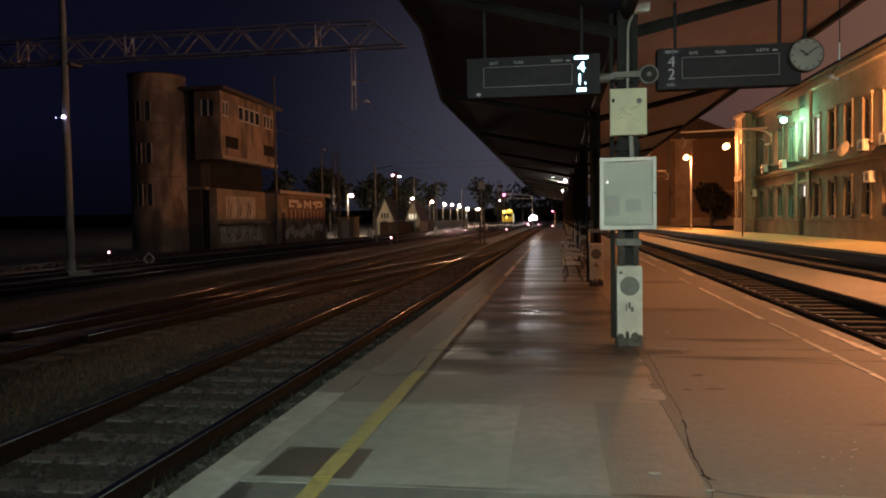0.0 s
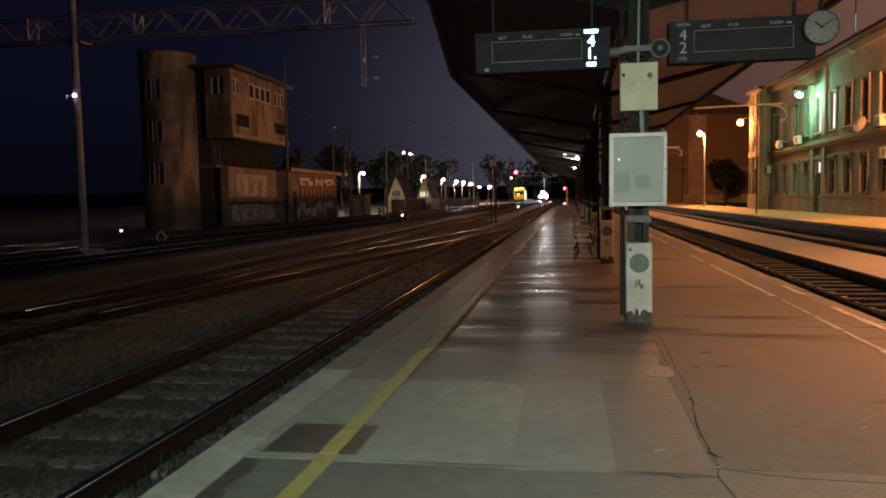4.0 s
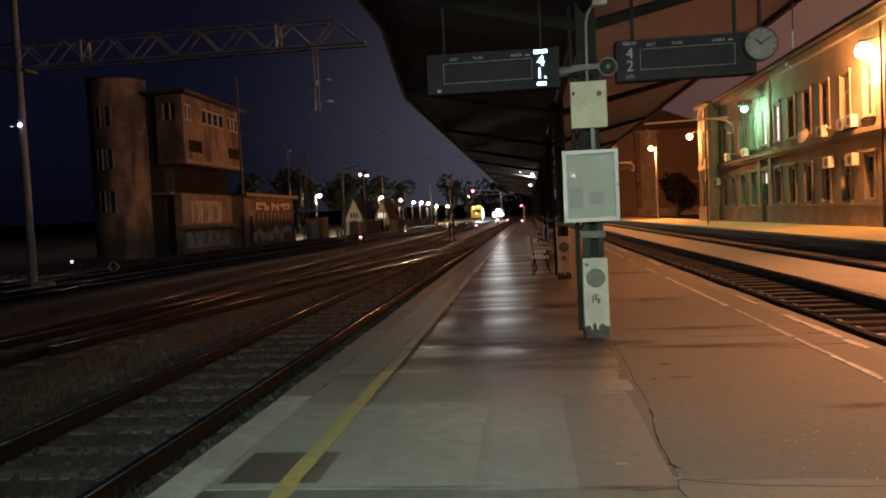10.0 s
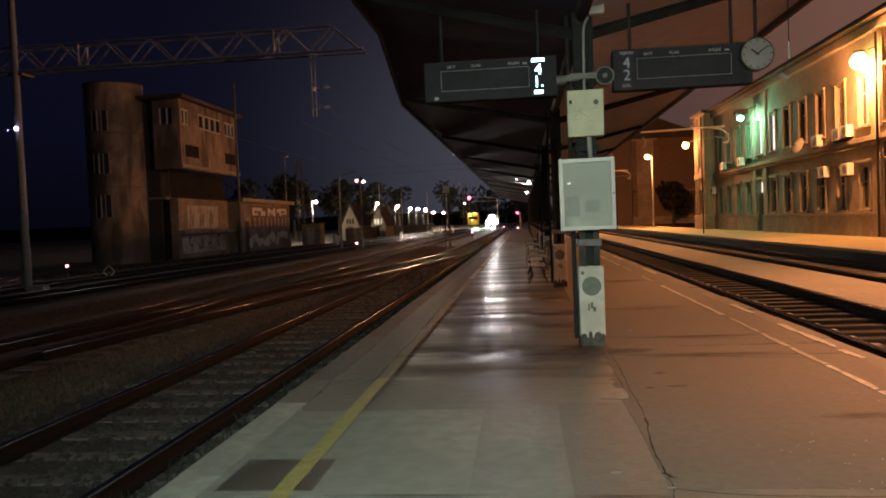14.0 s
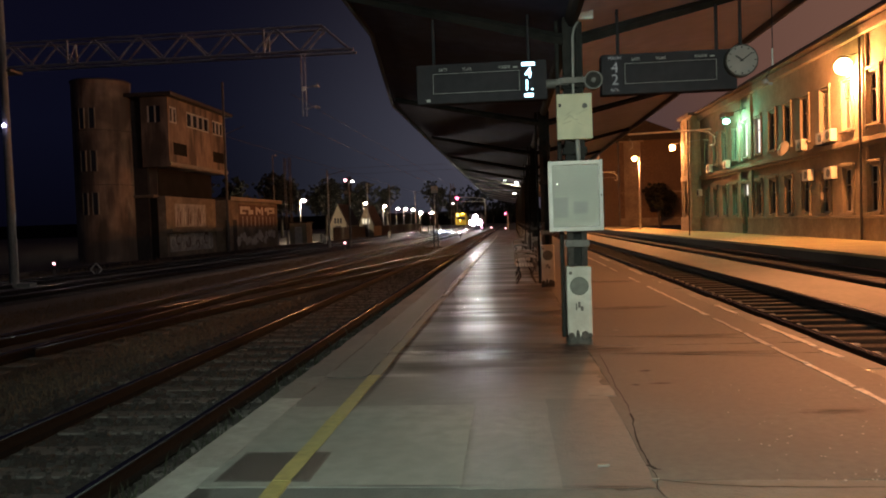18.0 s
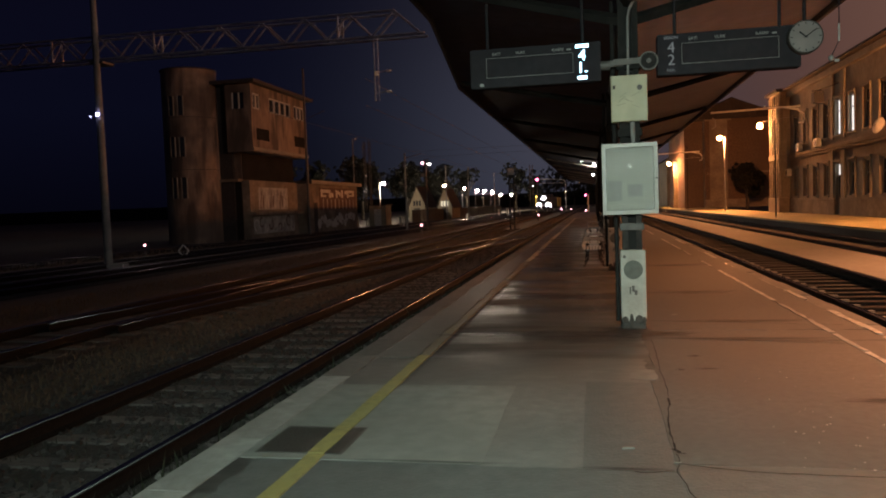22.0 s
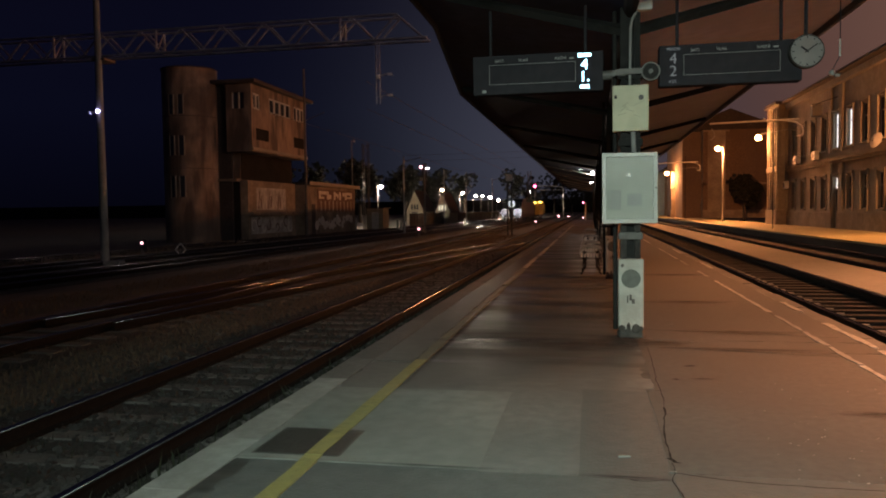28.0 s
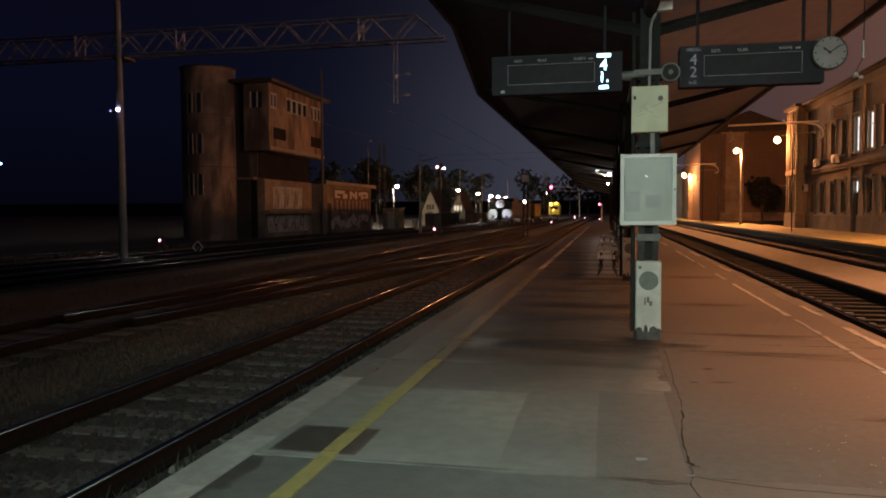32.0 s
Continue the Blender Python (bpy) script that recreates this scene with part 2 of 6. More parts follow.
M_EDGE_DARK = surf("dark_edge_stone", (0.11, 0.103, 0.092), (0.165, 0.155, 0.14), 9, (0.6, 0.85), bump=0.3, bscale=30, stain=(0.075, 0.07, 0.062), stain_scale=1.3, vary=0.15)
M_YELLOW = surf("worn_yellow_paint", (0.19, 0.165, 0.06), (0.31, 0.265, 0.08), 14, (0.5, 0.75), bump=0.25, bscale=60, stain=(0.24, 0.21, 0.08), stain_scale=2.2)
M_YELLOWFADED = surf("faded_yellow_paint", (0.12, 0.11, 0.065), (0.19, 0.17, 0.095), 14, (0.45, 0.7), bump=0.2, bscale=60, stain=(0.075, 0.07, 0.055), stain_scale=1.6)
M_WHITELINE = surf("trodden_white_line", (0.26, 0.245, 0.21), (0.5, 0.48, 0.43), 14, (0.5, 0.8), bump=0.25, bscale=60, stain=(0.16, 0.145, 0.12), stain_scale=7)
M_WHITEPAINT = surf("worn_white_paint", (0.42, 0.41, 0.38), (0.68, 0.66, 0.62), 18, (0.5, 0.8), bump=0.25, bscale=60, stain=(0.2, 0.19, 0.17), stain_scale=4)
M_IRON = surf("dark_cast_plate", (0.045, 0.042, 0.036), (0.07, 0.065, 0.055), 30, (0.45, 0.6), metal=0.3, bump=0.5, bscale=90)
M_BALLAST = surf("ballast", (0.018, 0.014, 0.013), (0.05, 0.041, 0.037), 28, (0.8, 0.95), bump=1.0, bscale=26, stain=(0.03, 0.025, 0.02), stain_scale=0.5)
M_BALLAST_SHADE = surf("shaded_ballast", (0.006, 0.005, 0.006), (0.015, 0.012, 0.013), 28, (0.8, 0.95), bump=0.8, bscale=26, stain=(0.012, 0.01, 0.01), stain_scale=0.5, spec=0.2)
M_GROUND = surf("yard_ground", (0.055, 0.044, 0.036), (0.12, 0.098, 0.078), 10, (0.85, 0.98), bump=0.9, bscale=14, stain=(0.07, 0.056, 0.046), stain_scale=0.2)
M_STONE = surf("ballast_stone", (0.014, 0.012, 0.011), (0.06, 0.05, 0.046), 20, (0.7, 0.9), bump=0.4)
M_GRASS = surf("dry_grass", (0.075, 0.05, 0.033), (0.15, 0.103, 0.065), 12, (0.8, 0.95), bump=0)
M_WEED = surf("green_weed", (0.012, 0.015, 0.007), (0.025, 0.03, 0.014), 12, (0.7, 0.9), bump=0)
M_SLEEPER = surf("old_sleeper", (0.07, 0.061, 0.058), (0.16, 0.144, 0.132), 9, (0.7, 0.9), bump=0.5, stretch=(1, 6, 6), vary=0.25)
M_SLEEPER_SHADE = surf("shaded_sleeper", (0.006, 0.005, 0.005), (0.016, 0.014, 0.013), 9, (0.7, 0.9), bump=0.5, stretch=(1, 6, 6), vary=0.25, spec=0.2)
M_RAILTOP = surf("polished_rail", (0.5, 0.49, 0.48), (0.62, 0.61, 0.6), 20, (0.17, 0.25), metal=1.0, bump=0.03)
M_RAIL = surf("rusty_rail", (0.005, 0.004, 0.004), (0.012, 0.009, 0.008), 18, (0.7, 0.9), metal=0.0, bump=0.3, spec=0.12)
M_SIDE = surf("side_platform_paving", (0.36, 0.335, 0.17), (0.48, 0.45, 0.24), 6, (0.6, 0.85), bump=0.15, bscale=30, stain=(0.26, 0.24, 0.13), stain_scale=0.5)
M_PAVE = surf("track_crossing_pavement", (0.16, 0.15, 0.13), (0.22, 0.205, 0.18), 8, (0.6, 0.85), bump=0.3, stain_scale=0.4)
M_PLASTER = surf("station_plaster", (0.30, 0.26, 0.20), (0.39, 0.34, 0.265), 3, (0.75, 0.92), bump=0.15, stain=(0.17, 0.14, 0.105), stain_scale=0.5)
M_PLINTH = surf("station_plinth", (0.26, 0.22, 0.17), (0.36, 0.31, 0.25), 5, (0.8, 0.95), bump=0.3, stain=(0.15, 0.12, 0.1), stain_scale=0.8)
M_TRIM = surf("station_trim", (0.28, 0.245, 0.19), (0.36, 0.32, 0.25), 6, (0.7, 0.9), bump=0.15)
M_TOWER = surf("tower_render", (0.27, 0.19, 0.14), (0.40, 0.29, 0.21), 2.6, (0.8, 0.95), bump=0.2, stain=(0.055, 0.042, 0.038), stain_scale=0.5, stretch=(1, 1, 0.4))
M_ANNEX = surf("annex_render", (0.22, 0.17, 0.12), (0.32, 0.26, 0.19), 3, (0.8, 0.95), bump=0.2, stain=(0.1, 0.075, 0.055), stain_scale=0.6)
weather(M_TOWER, (0.045, 0.034, 0.03), 0.9, (1, 1, 0.22), 0.5, 0.62, 0.75)
weather(M_TOWER, (0.08, 0.06, 0.05), 0.28, (1, 1, 1), 0.5, 0.6, 0.7, 9)
weather(M_ANNEX, (0.09, 0.075, 0.06), 0.7, (1, 1, 0.5), 0.5, 0.62, 0.5)
M_GRAFFITI = surf("pale_spray_paint", (0.55, 0.52, 0.46), (0.72, 0.69, 0.62), 5, (0.6, 0.8), bump=0.0, stain=(0.4, 0.37, 0.32))
M_GRAFDARK = surf("brown_spray_paint", (0.10, 0.05, 0.035), (0.16, 0.085, 0.055), 5, (0.6, 0.8), bump=0.0)
M_GREYSPRAY = surf("faded_spray_paint", (0.36, 0.34, 0.31), (0.5, 0.48, 0.44), 4, (0.6, 0.85), bump=0.0, stain=(0.15, 0.13, 0.11), stain_scale=1.5)
M_ROOF = surf("dark_roof", (0.035, 0.03, 0.028), (0.06, 0.05, 0.045), 5, (0.7, 0.9), bump=0.2)
# dark yard slope and pale station slope: shade and lamp haze in the colour
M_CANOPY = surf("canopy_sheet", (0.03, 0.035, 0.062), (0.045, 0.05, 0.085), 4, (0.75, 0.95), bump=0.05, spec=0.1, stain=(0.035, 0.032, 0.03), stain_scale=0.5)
M_CANOPYHAZE = surf("hazed_canopy_sheet", (0.40, 0.40, 0.50), (0.48, 0.48, 0.58), 4, (0.6, 0.85), bump=0.06, stain=(0.34, 0.33, 0.42), stain_scale=0.5)
M_STEEL = surf("grey_painted_steel", (0.075, 0.072, 0.066), (0.12, 0.114, 0.105), 10, (0.45, 0.7), metal=0.2, bump=0.1, stain=(0.09, 0.07, 0.055), stain_scale=1.6)
M_GALV = surf("galvanised_steel", (0.36, 0.35, 0.33), (0.48, 0.47, 0.44), 12, (0.4, 0.6), metal=0.6, bump=0.1)
M_TRUSS = surf("weathered_truss", (0.24, 0.23, 0.26), (0.36, 0.35, 0.38), 6, (0.5, 0.7), metal=0.3, bump=0.1)
M_POLE = surf("concrete_mast", (0.17, 0.165, 0.16), (0.25, 0.24, 0.23), 8, (0.6, 0.85), bump=0.2, stain_scale=0.9)
M_DARKPIPE = surf("dark_downpipe", (0.016, 0.015, 0.014), (0.03, 0.028, 0.026), 10, (0.6, 0.8), bump=0.1, spec=0.15)
M_BASE = surf("whitewashed_concrete", (0.42, 0.41, 0.36), (0.54, 0.53, 0.47), 10, (0.65, 0.85), bump=0.35, bscale=25, stain=(0.27, 0.25, 0.21), stain_scale=3)
M_BASEDIRT = surf("broken_concrete", (0.04, 0.037, 0.032), (0.1, 0.09, 0.08), 16, (0.8, 0.95), bump=0.6)
M_CREAM = surf("cream_enamel", (0.42, 0.395, 0.255), (0.48, 0.455, 0.30), 5, (0.45, 0.6), bump=0.05, stain=(0.34, 0.32, 0.21), stain_scale=3)
M_SCRATCH = surf("box_scratches", (0.28, 0.27, 0.19), (0.34, 0.33, 0.23), 12, (0.5, 0.7), bump=0)
M_WHITEFRAME = surf("white_frame", (0.41, 0.395, 0.355), (0.48, 0.465, 0.42), 6, (0.35, 0.5), bump=0.05, stain=(0.4, 0.38, 0.34), stain_scale=3)
M_BOARD = surf("board_back", (0.178, 0.168, 0.146), (0.208, 0.198, 0.172), 3, (0.5, 0.65), bump=0.05, stain=(0.155, 0.146, 0.127), stain_scale=1.5)
M_PAPER = surf("faded_notice", (0.143, 0.138, 0.124), (0.16, 0.155, 0.14), 5, (0.6, 0.75), bump=0)
M_BLACK = surf("black_housing", (0.034, 0.032, 0.036), (0.042, 0.039, 0.044), 8, (0.55, 0.65), bump=0.0, spec=0.0)
M_GREYLINE = surf("faint_white_print", (0.26, 0.26, 0.25), (0.34, 0.34, 0.33), 8, (0.5, 0.7), bump=0)
M_CLOCK = surf("unlit_clock_face", (0.2, 0.185, 0.175), (0.24, 0.225, 0.21), 6, (0.4, 0.5), bump=0)
M_TREE = surf("night_foliage", (0.008, 0.010, 0.006), (0.017, 0.02, 0.012), 3, (0.7, 0.9), bump=0)
M_BARK = surf("bark", (0.05, 0.04, 0.03), (0.09, 0.075, 0.06), 8, (0.8, 0.95), bump=0.6)
M_HOUSE = surf("house_render", (0.24, 0.21, 0.15), (0.31, 0.275, 0.20), 3, (0.8, 0.9), bump=0.1)
M_FENCE = surf("fence_boards", (0.06, 0.054, 0.04), (0.10, 0.088, 0.066), 8, (0.8, 0.9), bump=0.2, vary=0.2)
M_LOCO = surf("loco_paint", (0.05, 0.052, 0.05), (0.08, 0.082, 0.078), 4, (0.4, 0.6), bump=0.05)
M_WAGON = surf("wagon_yellow", (0.52, 0.43, 0.13), (0.62, 0.52, 0.18), 4, (0.5, 0.7), bump=0.05, stain=(0.2, 0.16, 0.06))
M_LOCODARK = surf("loco_dark", (0.02, 0.02, 0.02), (0.04, 0.038, 0.035), 8, (0.5, 0.7), bump=0.1)
M_YELLOWVEH = surf("yellow_enamel", (0.62, 0.44, 0.03), (0.70, 0.5, 0.04), 4, (0.4, 0.6), bump=0.03)
M_AC = surf("white_casing", (0.62, 0.60, 0.55), (0.7, 0.68, 0.63), 8, (0.5, 0.7), bump=0.05)
M_PANE = clear_pane("clear_glass")
M_GLASS = glass("dark_window_glass")
M_WOOD = surf("window_wood", (0.36, 0.34, 0.30), (0.5, 0.48, 0.43), 10, (0.6, 0.8), bump=0.1)
M_BRICK = surf("dark_brick_wall", (0.13, 0.09, 0.066), (0.20, 0.145, 0.105), 5, (0.85, 0.95), bump=0.4, stain=(0.12, 0.085, 0.065), stain_scale=0.3)
G_SODIUM = glow("sodium_glow", (1.0, 0.50, 0.12), 60)
G_SODIUMBIG = glow("sodium_glow_near", (1.0, 0.55, 0.14), 60)
G_GREEN = glow("green_glow", (0.22, 1.0, 0.62), 14)
G_WHITE = glow("yard_glow", (1.0, 0.84, 0.54), 1100)
G_TUBE = glow("tube_glow", COOL, 6)
G_HEAD = glow("headlight_glow", (1.0, 0.97, 0.92), 5000)
G_RED = glow("red_signal_glow", (1.0, 0.10, 0.22), 14)
G_PINK = glow("pink_signal_glow", (1.0, 0.45, 0.52), 6)
G_VIOLET = glow("violet_signal_glow", (0.55, 0.55, 1.0), 12)
G_POINT = glow("small_white_glow", (1.0, 0.95, 0.85), 14)
G_YELLOW = glow("amber_glow", (1.0, 0.62, 0.08), 10)
G_BLUE = glow("blue_light", (0.22, 0.55, 1.0), 5)
G_DISPLAY = glow("lit_display", (0.42, 0.86, 1.0), 6)
G_WARM = glow("warm_bulb", (1.0, 0.85, 0.6), 40)
G_ROOFLIGHT = glow("small_roof_light", (0.8, 0.85, 1.0), 1.6)
G_DISPDIM = glow("unlit_digit_glow", (0.5, 0.55, 0.55), 0.16)
M_POSTSHADE = surf("shaded_post", (0.012, 0.0115, 0.011), (0.022, 0.021, 0.02), 9, (0.6, 0.8), bump=0.15, spec=0.1, stain=(0.03, 0.028, 0.025), stain_scale=2.5)
M_POST = surf("dark_grey_post", (0.032, 0.028, 0.025), (0.075, 0.068, 0.06), 9, (0.6, 0.8), bump=0.2, stain=(0.012, 0.010, 0.009), stain_scale=4, spec=0.15)
M_CRACK_SHADE = surf("crack_and_shade", (0.016, 0.014, 0.013), (0.035, 0.032, 0.028), 20, (0.85, 0.95), bump=0.3, spec=0.1)
M_STAIN = surf("oily_stain", (0.035, 0.033, 0.03), (0.075, 0.07, 0.063), 7, (0.35, 0.6), bump=0.15, bscale=40)
M_SOFT = surf("dirt_and_shadow", (0.022, 0.020, 0.018), (0.045, 0.041, 0.036), 9, (0.5, 0.8), bump=0.1, bscale=40)
sn, sl_ = M_SOFT.node_tree.nodes, M_SOFT.node_tree.links
s_tc, s_len, s_noise, s_add, s_map = sn.new("ShaderNodeTexCoord"), sn.new("ShaderNodeVectorMath"), sn.new("ShaderNodeTexNoise"), sn.new("ShaderNodeMath"), sn.new("ShaderNodeMapRange")
s_len.operation, s_add.operation = "LENGTH", "ADD"
s_noise.inputs["Scale"].default_value, s_noise.inputs["Detail"].default_value = 2.6, 5
s_map.inputs[1].default_value, s_map.inputs[2].default_value, s_map.inputs[3].default_value, s_map.inputs[4].default_value = 0.55, 1.2, 0.62, 0.0
sl_.new(s_tc.outputs["Object"], s_len.inputs[0]), sl_.new(s_tc.outputs["Object"], s_noise.inputs["Vector"])
sl_.new(s_len.outputs["Value"], s_add.inputs[0]), sl_.new(s_noise.outputs["Fac"], s_add.inputs[1])
sl_.new(s_add.outputs[0], s_map.inputs[0]), sl_.new(s_map.outputs[0], sn["Principled BSDF"].inputs["Alpha"])
M_DARKSTEEL = surf("dark_canopy_steel", (0.022, 0.021, 0.021), (0.034, 0.033, 0.032), 10, (0.5, 0.7), bump=0.1)
G_WINDOW = glow("lit_window", (0.85, 0.80, 0.55), 0.9)
G_WINCOOL = glow("lit_window_cool", (0.85, 0.83, 0.72), 1.3)


# ---- building helpers ----
def part(name, bm, material, parent=None, label=""):
    me = bpy.data.meshes.new(name)
    bm.to_mesh(me)
    bm.free()
    me.materials.append(material)
    ob = new(name, me)
    if parent is not None:
        ob.parent = parent
    if label:
        ob["label"] = label
    return ob


def share(name, source, parent, m):
    ob = new(name, source.data)
    ob.parent = parent
    ob.matrix_basis = m
    return ob


def thing(name, at=(0, 0, 0), turn=0.0, label="", category="", group="", kind=""):
    ob = new(name)
    ob.matrix_basis = pose(*at, 0, 0, turn)
    return tagged(ob, label, category, group, kind)


def box(bm, x0, x1, y0, y1, z0, z1, bevel=0.0, m=None):
    mat = Matrix.LocRotScale(((x0 + x1) / 2, (y0 + y1) / 2, (z0 + z1) / 2), None, (abs(x1 - x0), abs(y1 - y0), abs(z1 - z0)))
    r = bmesh.ops.create_cube(bm, size=1.0, matrix=mat)
    if bevel:
        es = {e for v in r["verts"] for e in v.link_edges}
        r = bmesh.ops.bevel(bm, geom=list(es), offset=bevel, segments=2, affect="EDGES", profile=0.6)
    if m is not None:
        bmesh.ops.transform(bm, matrix=m, verts=r["verts"])
    return bm


def boxed(*a, **k):
    return box(bmesh.new(), *a, **k)


def rod(bm, a, b, r, r2=None, seg=10):
    a, b = Vector(a), Vector(b)
    d = b - a
    m = Matrix.Translation((a + b) / 2) @ d.to_track_quat("Z", "Y").to_matrix().to_4x4()
    bmesh.ops.create_cone(bm, cap_ends=True, segments=seg, radius1=r, radius2=r if r2 is None else r2, depth=d.length, matrix=m)
    return bm


def rods(pts, r, seg=8):
    bm = bmesh.new()
    for a, b in zip(pts, pts[1:]):
        rod(bm, a, b, r, seg=seg)
    for p in pts[1:-1]:
        bmesh.ops.create_uvsphere(bm, u_segments=seg, v_segments=4, radius=r, matrix=Matrix.Translation(p))
    return bm


def ball(bm, at, r, seg=12, scale=(1, 1, 1)):
    bmesh.ops.create_uvsphere(bm, u_segments=seg, v_segments=max(6, seg // 2), radius=r, matrix=Matrix.LocRotScale(at, None, scale))
    return bm


def disc(bm, at, r, depth, axis="Y", seg=20):
    d = {"X": (depth / 2, 0, 0), "Y": (0, depth / 2, 0), "Z": (0, 0, depth / 2)}[axis]
    return rod(bm, Vector(at) - Vector(d), Vector(at) + Vector(d), r, seg=seg)


def prism(outline, y0, y1):
    """A body with the given (x, z) outline from y0 to y1."""
    bm = bmesh.new()
    f = [bm.verts.new((x, y0, z)) for x, z in outline]
    b = [bm.verts.new((x, y1, z)) for x, z in outline]
    bm.faces.new(f), bm.faces.new(b[::-1])
    for i in range(len(f)):
        j = (i + 1) % len(f)
        bm.faces.new((f[j], f[i], b[i], b[j]))
    bmesh.ops.recalc_face_normals(bm, faces=bm.faces)
    return bm


def loft(sections):
    """A long body that joins equal (x, y, z) sections end to end."""
    bm = bmesh.new()
    rings = [[bm.verts.new(p) for p in sec] for sec in sections]
    bm.faces.new(rings[0]), bm.faces.new(rings[-1][::-1])
    for u, v in zip(rings, rings[1:]):
        for i in range(len(u)):
            j = (i + 1) % len(u)
            bm.faces.new((u[j], u[i], v[i], v[j]))
    bmesh.ops.recalc_face_normals(bm, faces=bm.faces)
    return bm


def text_part(name, words, size, m, material, parent, depth=0.004):
    cu = bpy.data.curves.new(name, "FONT")
    cu.body, cu.size, cu.extrude, cu.align_x, cu.align_y = words, size, depth, "CENTER", "CENTER"
    tmp = new("tmp", cu)
    me = bpy.data.meshes.new_from_object(tmp.evaluated_get(bpy.context.evaluated_depsgraph_get()))
    bpy.data.objects.remove(tmp)
    me.materials.clear()
    me.materials.append(material)
    ob = new(name, me)
    ob.parent = parent
    ob.matrix_basis = m
    return ob


# ---- ground and tracks ----
rng = random.Random(7)
ground = part("ground", boxed(-1500, 1500, -400, 2500, -1.2, -0.36), M_GROUND)
tagged(ground, "dark earth and old ballast of the railway yard", "ground", kind="structure")


def bed(name, x0, x1, z, y0=-20, y1=320, material=M_BALLAST):
    ob = part(name, prism([(x0 - 0.25, -0.4), (x0, z), (x1, z), (x1 + 0.25, -0.4)], y0, y1), material)
    return tagged(ob, "dark crushed stone track bed", "track bed", kind="structure")


RAIL = [(-0.07, 0), (0.07, 0), (0.07, 0.015), (0.012, 0.035), (0.012, 0.115), (0.034, 0.125), (0.034, 0.142), (-0.034, 0.142), (-0.034, 0.125), (-0.012, 0.115), (-0.012, 0.035), (-0.07, 0.015)]
sleeper_bm = boxed(-1.25, 1.25, -0.12, 0.12, -0.12, 0.0, 0.015)
SLEEPER = None
CORNER = [(0.022 + 0.014 * math.cos(math.radians(a)), 0.146 + 0.014 * math.sin(math.radians(a))) for a in (8, 28, 48, 68, 86)]
HEAD = [(-0.035, 0.1425), (0.035, 0.1425)] + CORNER + [(0.0, 0.1606)] + [(-a, b) for a, b in CORNER[::-1]]


def track(x, top, y0, y1, near=0.0, slope=0.0, timber=M_SLEEPER):
    """A straight track with its rail heads at height top; sleepers up to near are single parts, the rest one part."""
    global SLEEPER
    t = thing("railway_track", (x, 0, top - 0.16), slope, "rusty steel rails on dark old sleepers", "railway track", "yard tracks")
    for s in (-0.7535, 0.7535):
        r = part("rail", prism([(s + a, b) for a, b in RAIL], y0, y1), M_RAIL, t, "rust-brown steel rail")
        head = part("rail_head", prism([(s + a, b) for a, b in HEAD], y0, y1), M_RAILTOP, r, "bright worn running surface")
        for f in head.data.polygons:
            f.use_smooth = f.normal.z > 0.1
    own = None
    rest = bmesh.new()
    y = y0 + 0.3
    while y < y1:
        if y < near:
            if timber is not M_SLEEPER:
                if own is None:
                    own = part("sleeper", boxed(-1.25, 1.25, -0.12, 0.12, -0.12, 0.0, 0.015), timber, t)
                    own.matrix_basis = pose(0, y, 0)
                else:
                    share("sleeper", own, t, pose(rng.uniform(-0.03, 0.03), y, rng.uniform(-0.012, 0.004), 0, 0, rng.uniform(-1, 1)))
            elif SLEEPER is None:
                SLEEPER = part("sleeper", sleeper_bm, M_SLEEPER, t)
                SLEEPER.matrix_basis = pose(0, y, 0)
            else:
                share("sleeper", SLEEPER, t, pose(rng.uniform(-0.03, 0.03), y, rng.uniform(-0.012, 0.004), 0, 0, rng.uniform(-1, 1)))
        else:
            box(rest, -1.25, 1.25, y - 0.12, y + 0.12, -0.12, 0)
        y += 0.62
    if len(rest.verts):
        tagged(part("far_sleeper", rest, timber, t), kind="stuff")
    else:
        rest.free()
    return t


bed("track_bed_1", -5.2, -2.45, -0.33)
track(-3.675, -0.15, -18.0, 330, 62)
# shade of the track pit is put into the bed and sleeper colour
bed("track_bed_2", 3.95, 5.55, -0.24, material=M_BALLAST_SHADE)
track(4.78, 0.0, -18.0, 330, 50, 0.0, M_SLEEPER_SHADE)
bed("track_bed_3", 7.65, 9.85, -0.2)
track(8.70, 0.0, -18.0, 330, 62)
bed("track_bed_4", -9.75, -6.95, -0.33, -16)
track(-8.35, -0.15, -15, 330)
# the tracks beyond run at a slight angle and draw in towards the far end
for i, (x, turn) in enumerate(((-16.6, -2.65), (-20.4, -2.6), (-24.6, -2.6))):
    yard_bed = bed(f"track_bed_{i + 5}", -1.4, 1.4, -0.335 - 0.004 * i, -10, 168 + 20 * i)
    yard_bed.matrix_basis = pose(x, 0, 0, 0, 0, turn)
    track(x, -0.152 - 0.002 * i, -8, 165 + 20 * i, 0, turn)
# pale pieces painted as the lit sleeper ends by the rail beside the platform
near_track = bpy.data.objects["railway_track.001"]
lit_end = part("rail_chair", boxed(-0.19, 0.19, -0.045, 0.045, -0.01, 0.02, 0.006), M_EDGE_DARK, near_track, "pale piece for the lit end of a sleeper")
lit_end.matrix_basis = pose(-0.5, 5.28, 0.005)
for k in range(1, 50):
    share("rail_chair", lit_end, near_track, pose(-0.5 + rng.uniform(-0.03, 0.03), 5.28 + 0.62 * k, 0.005, 0, 0, rng.uniform(-4, 4)))
# crossover from the second track to the first
track(-9.79, -0.156, 11.5, 42.5, 30, -7.97)

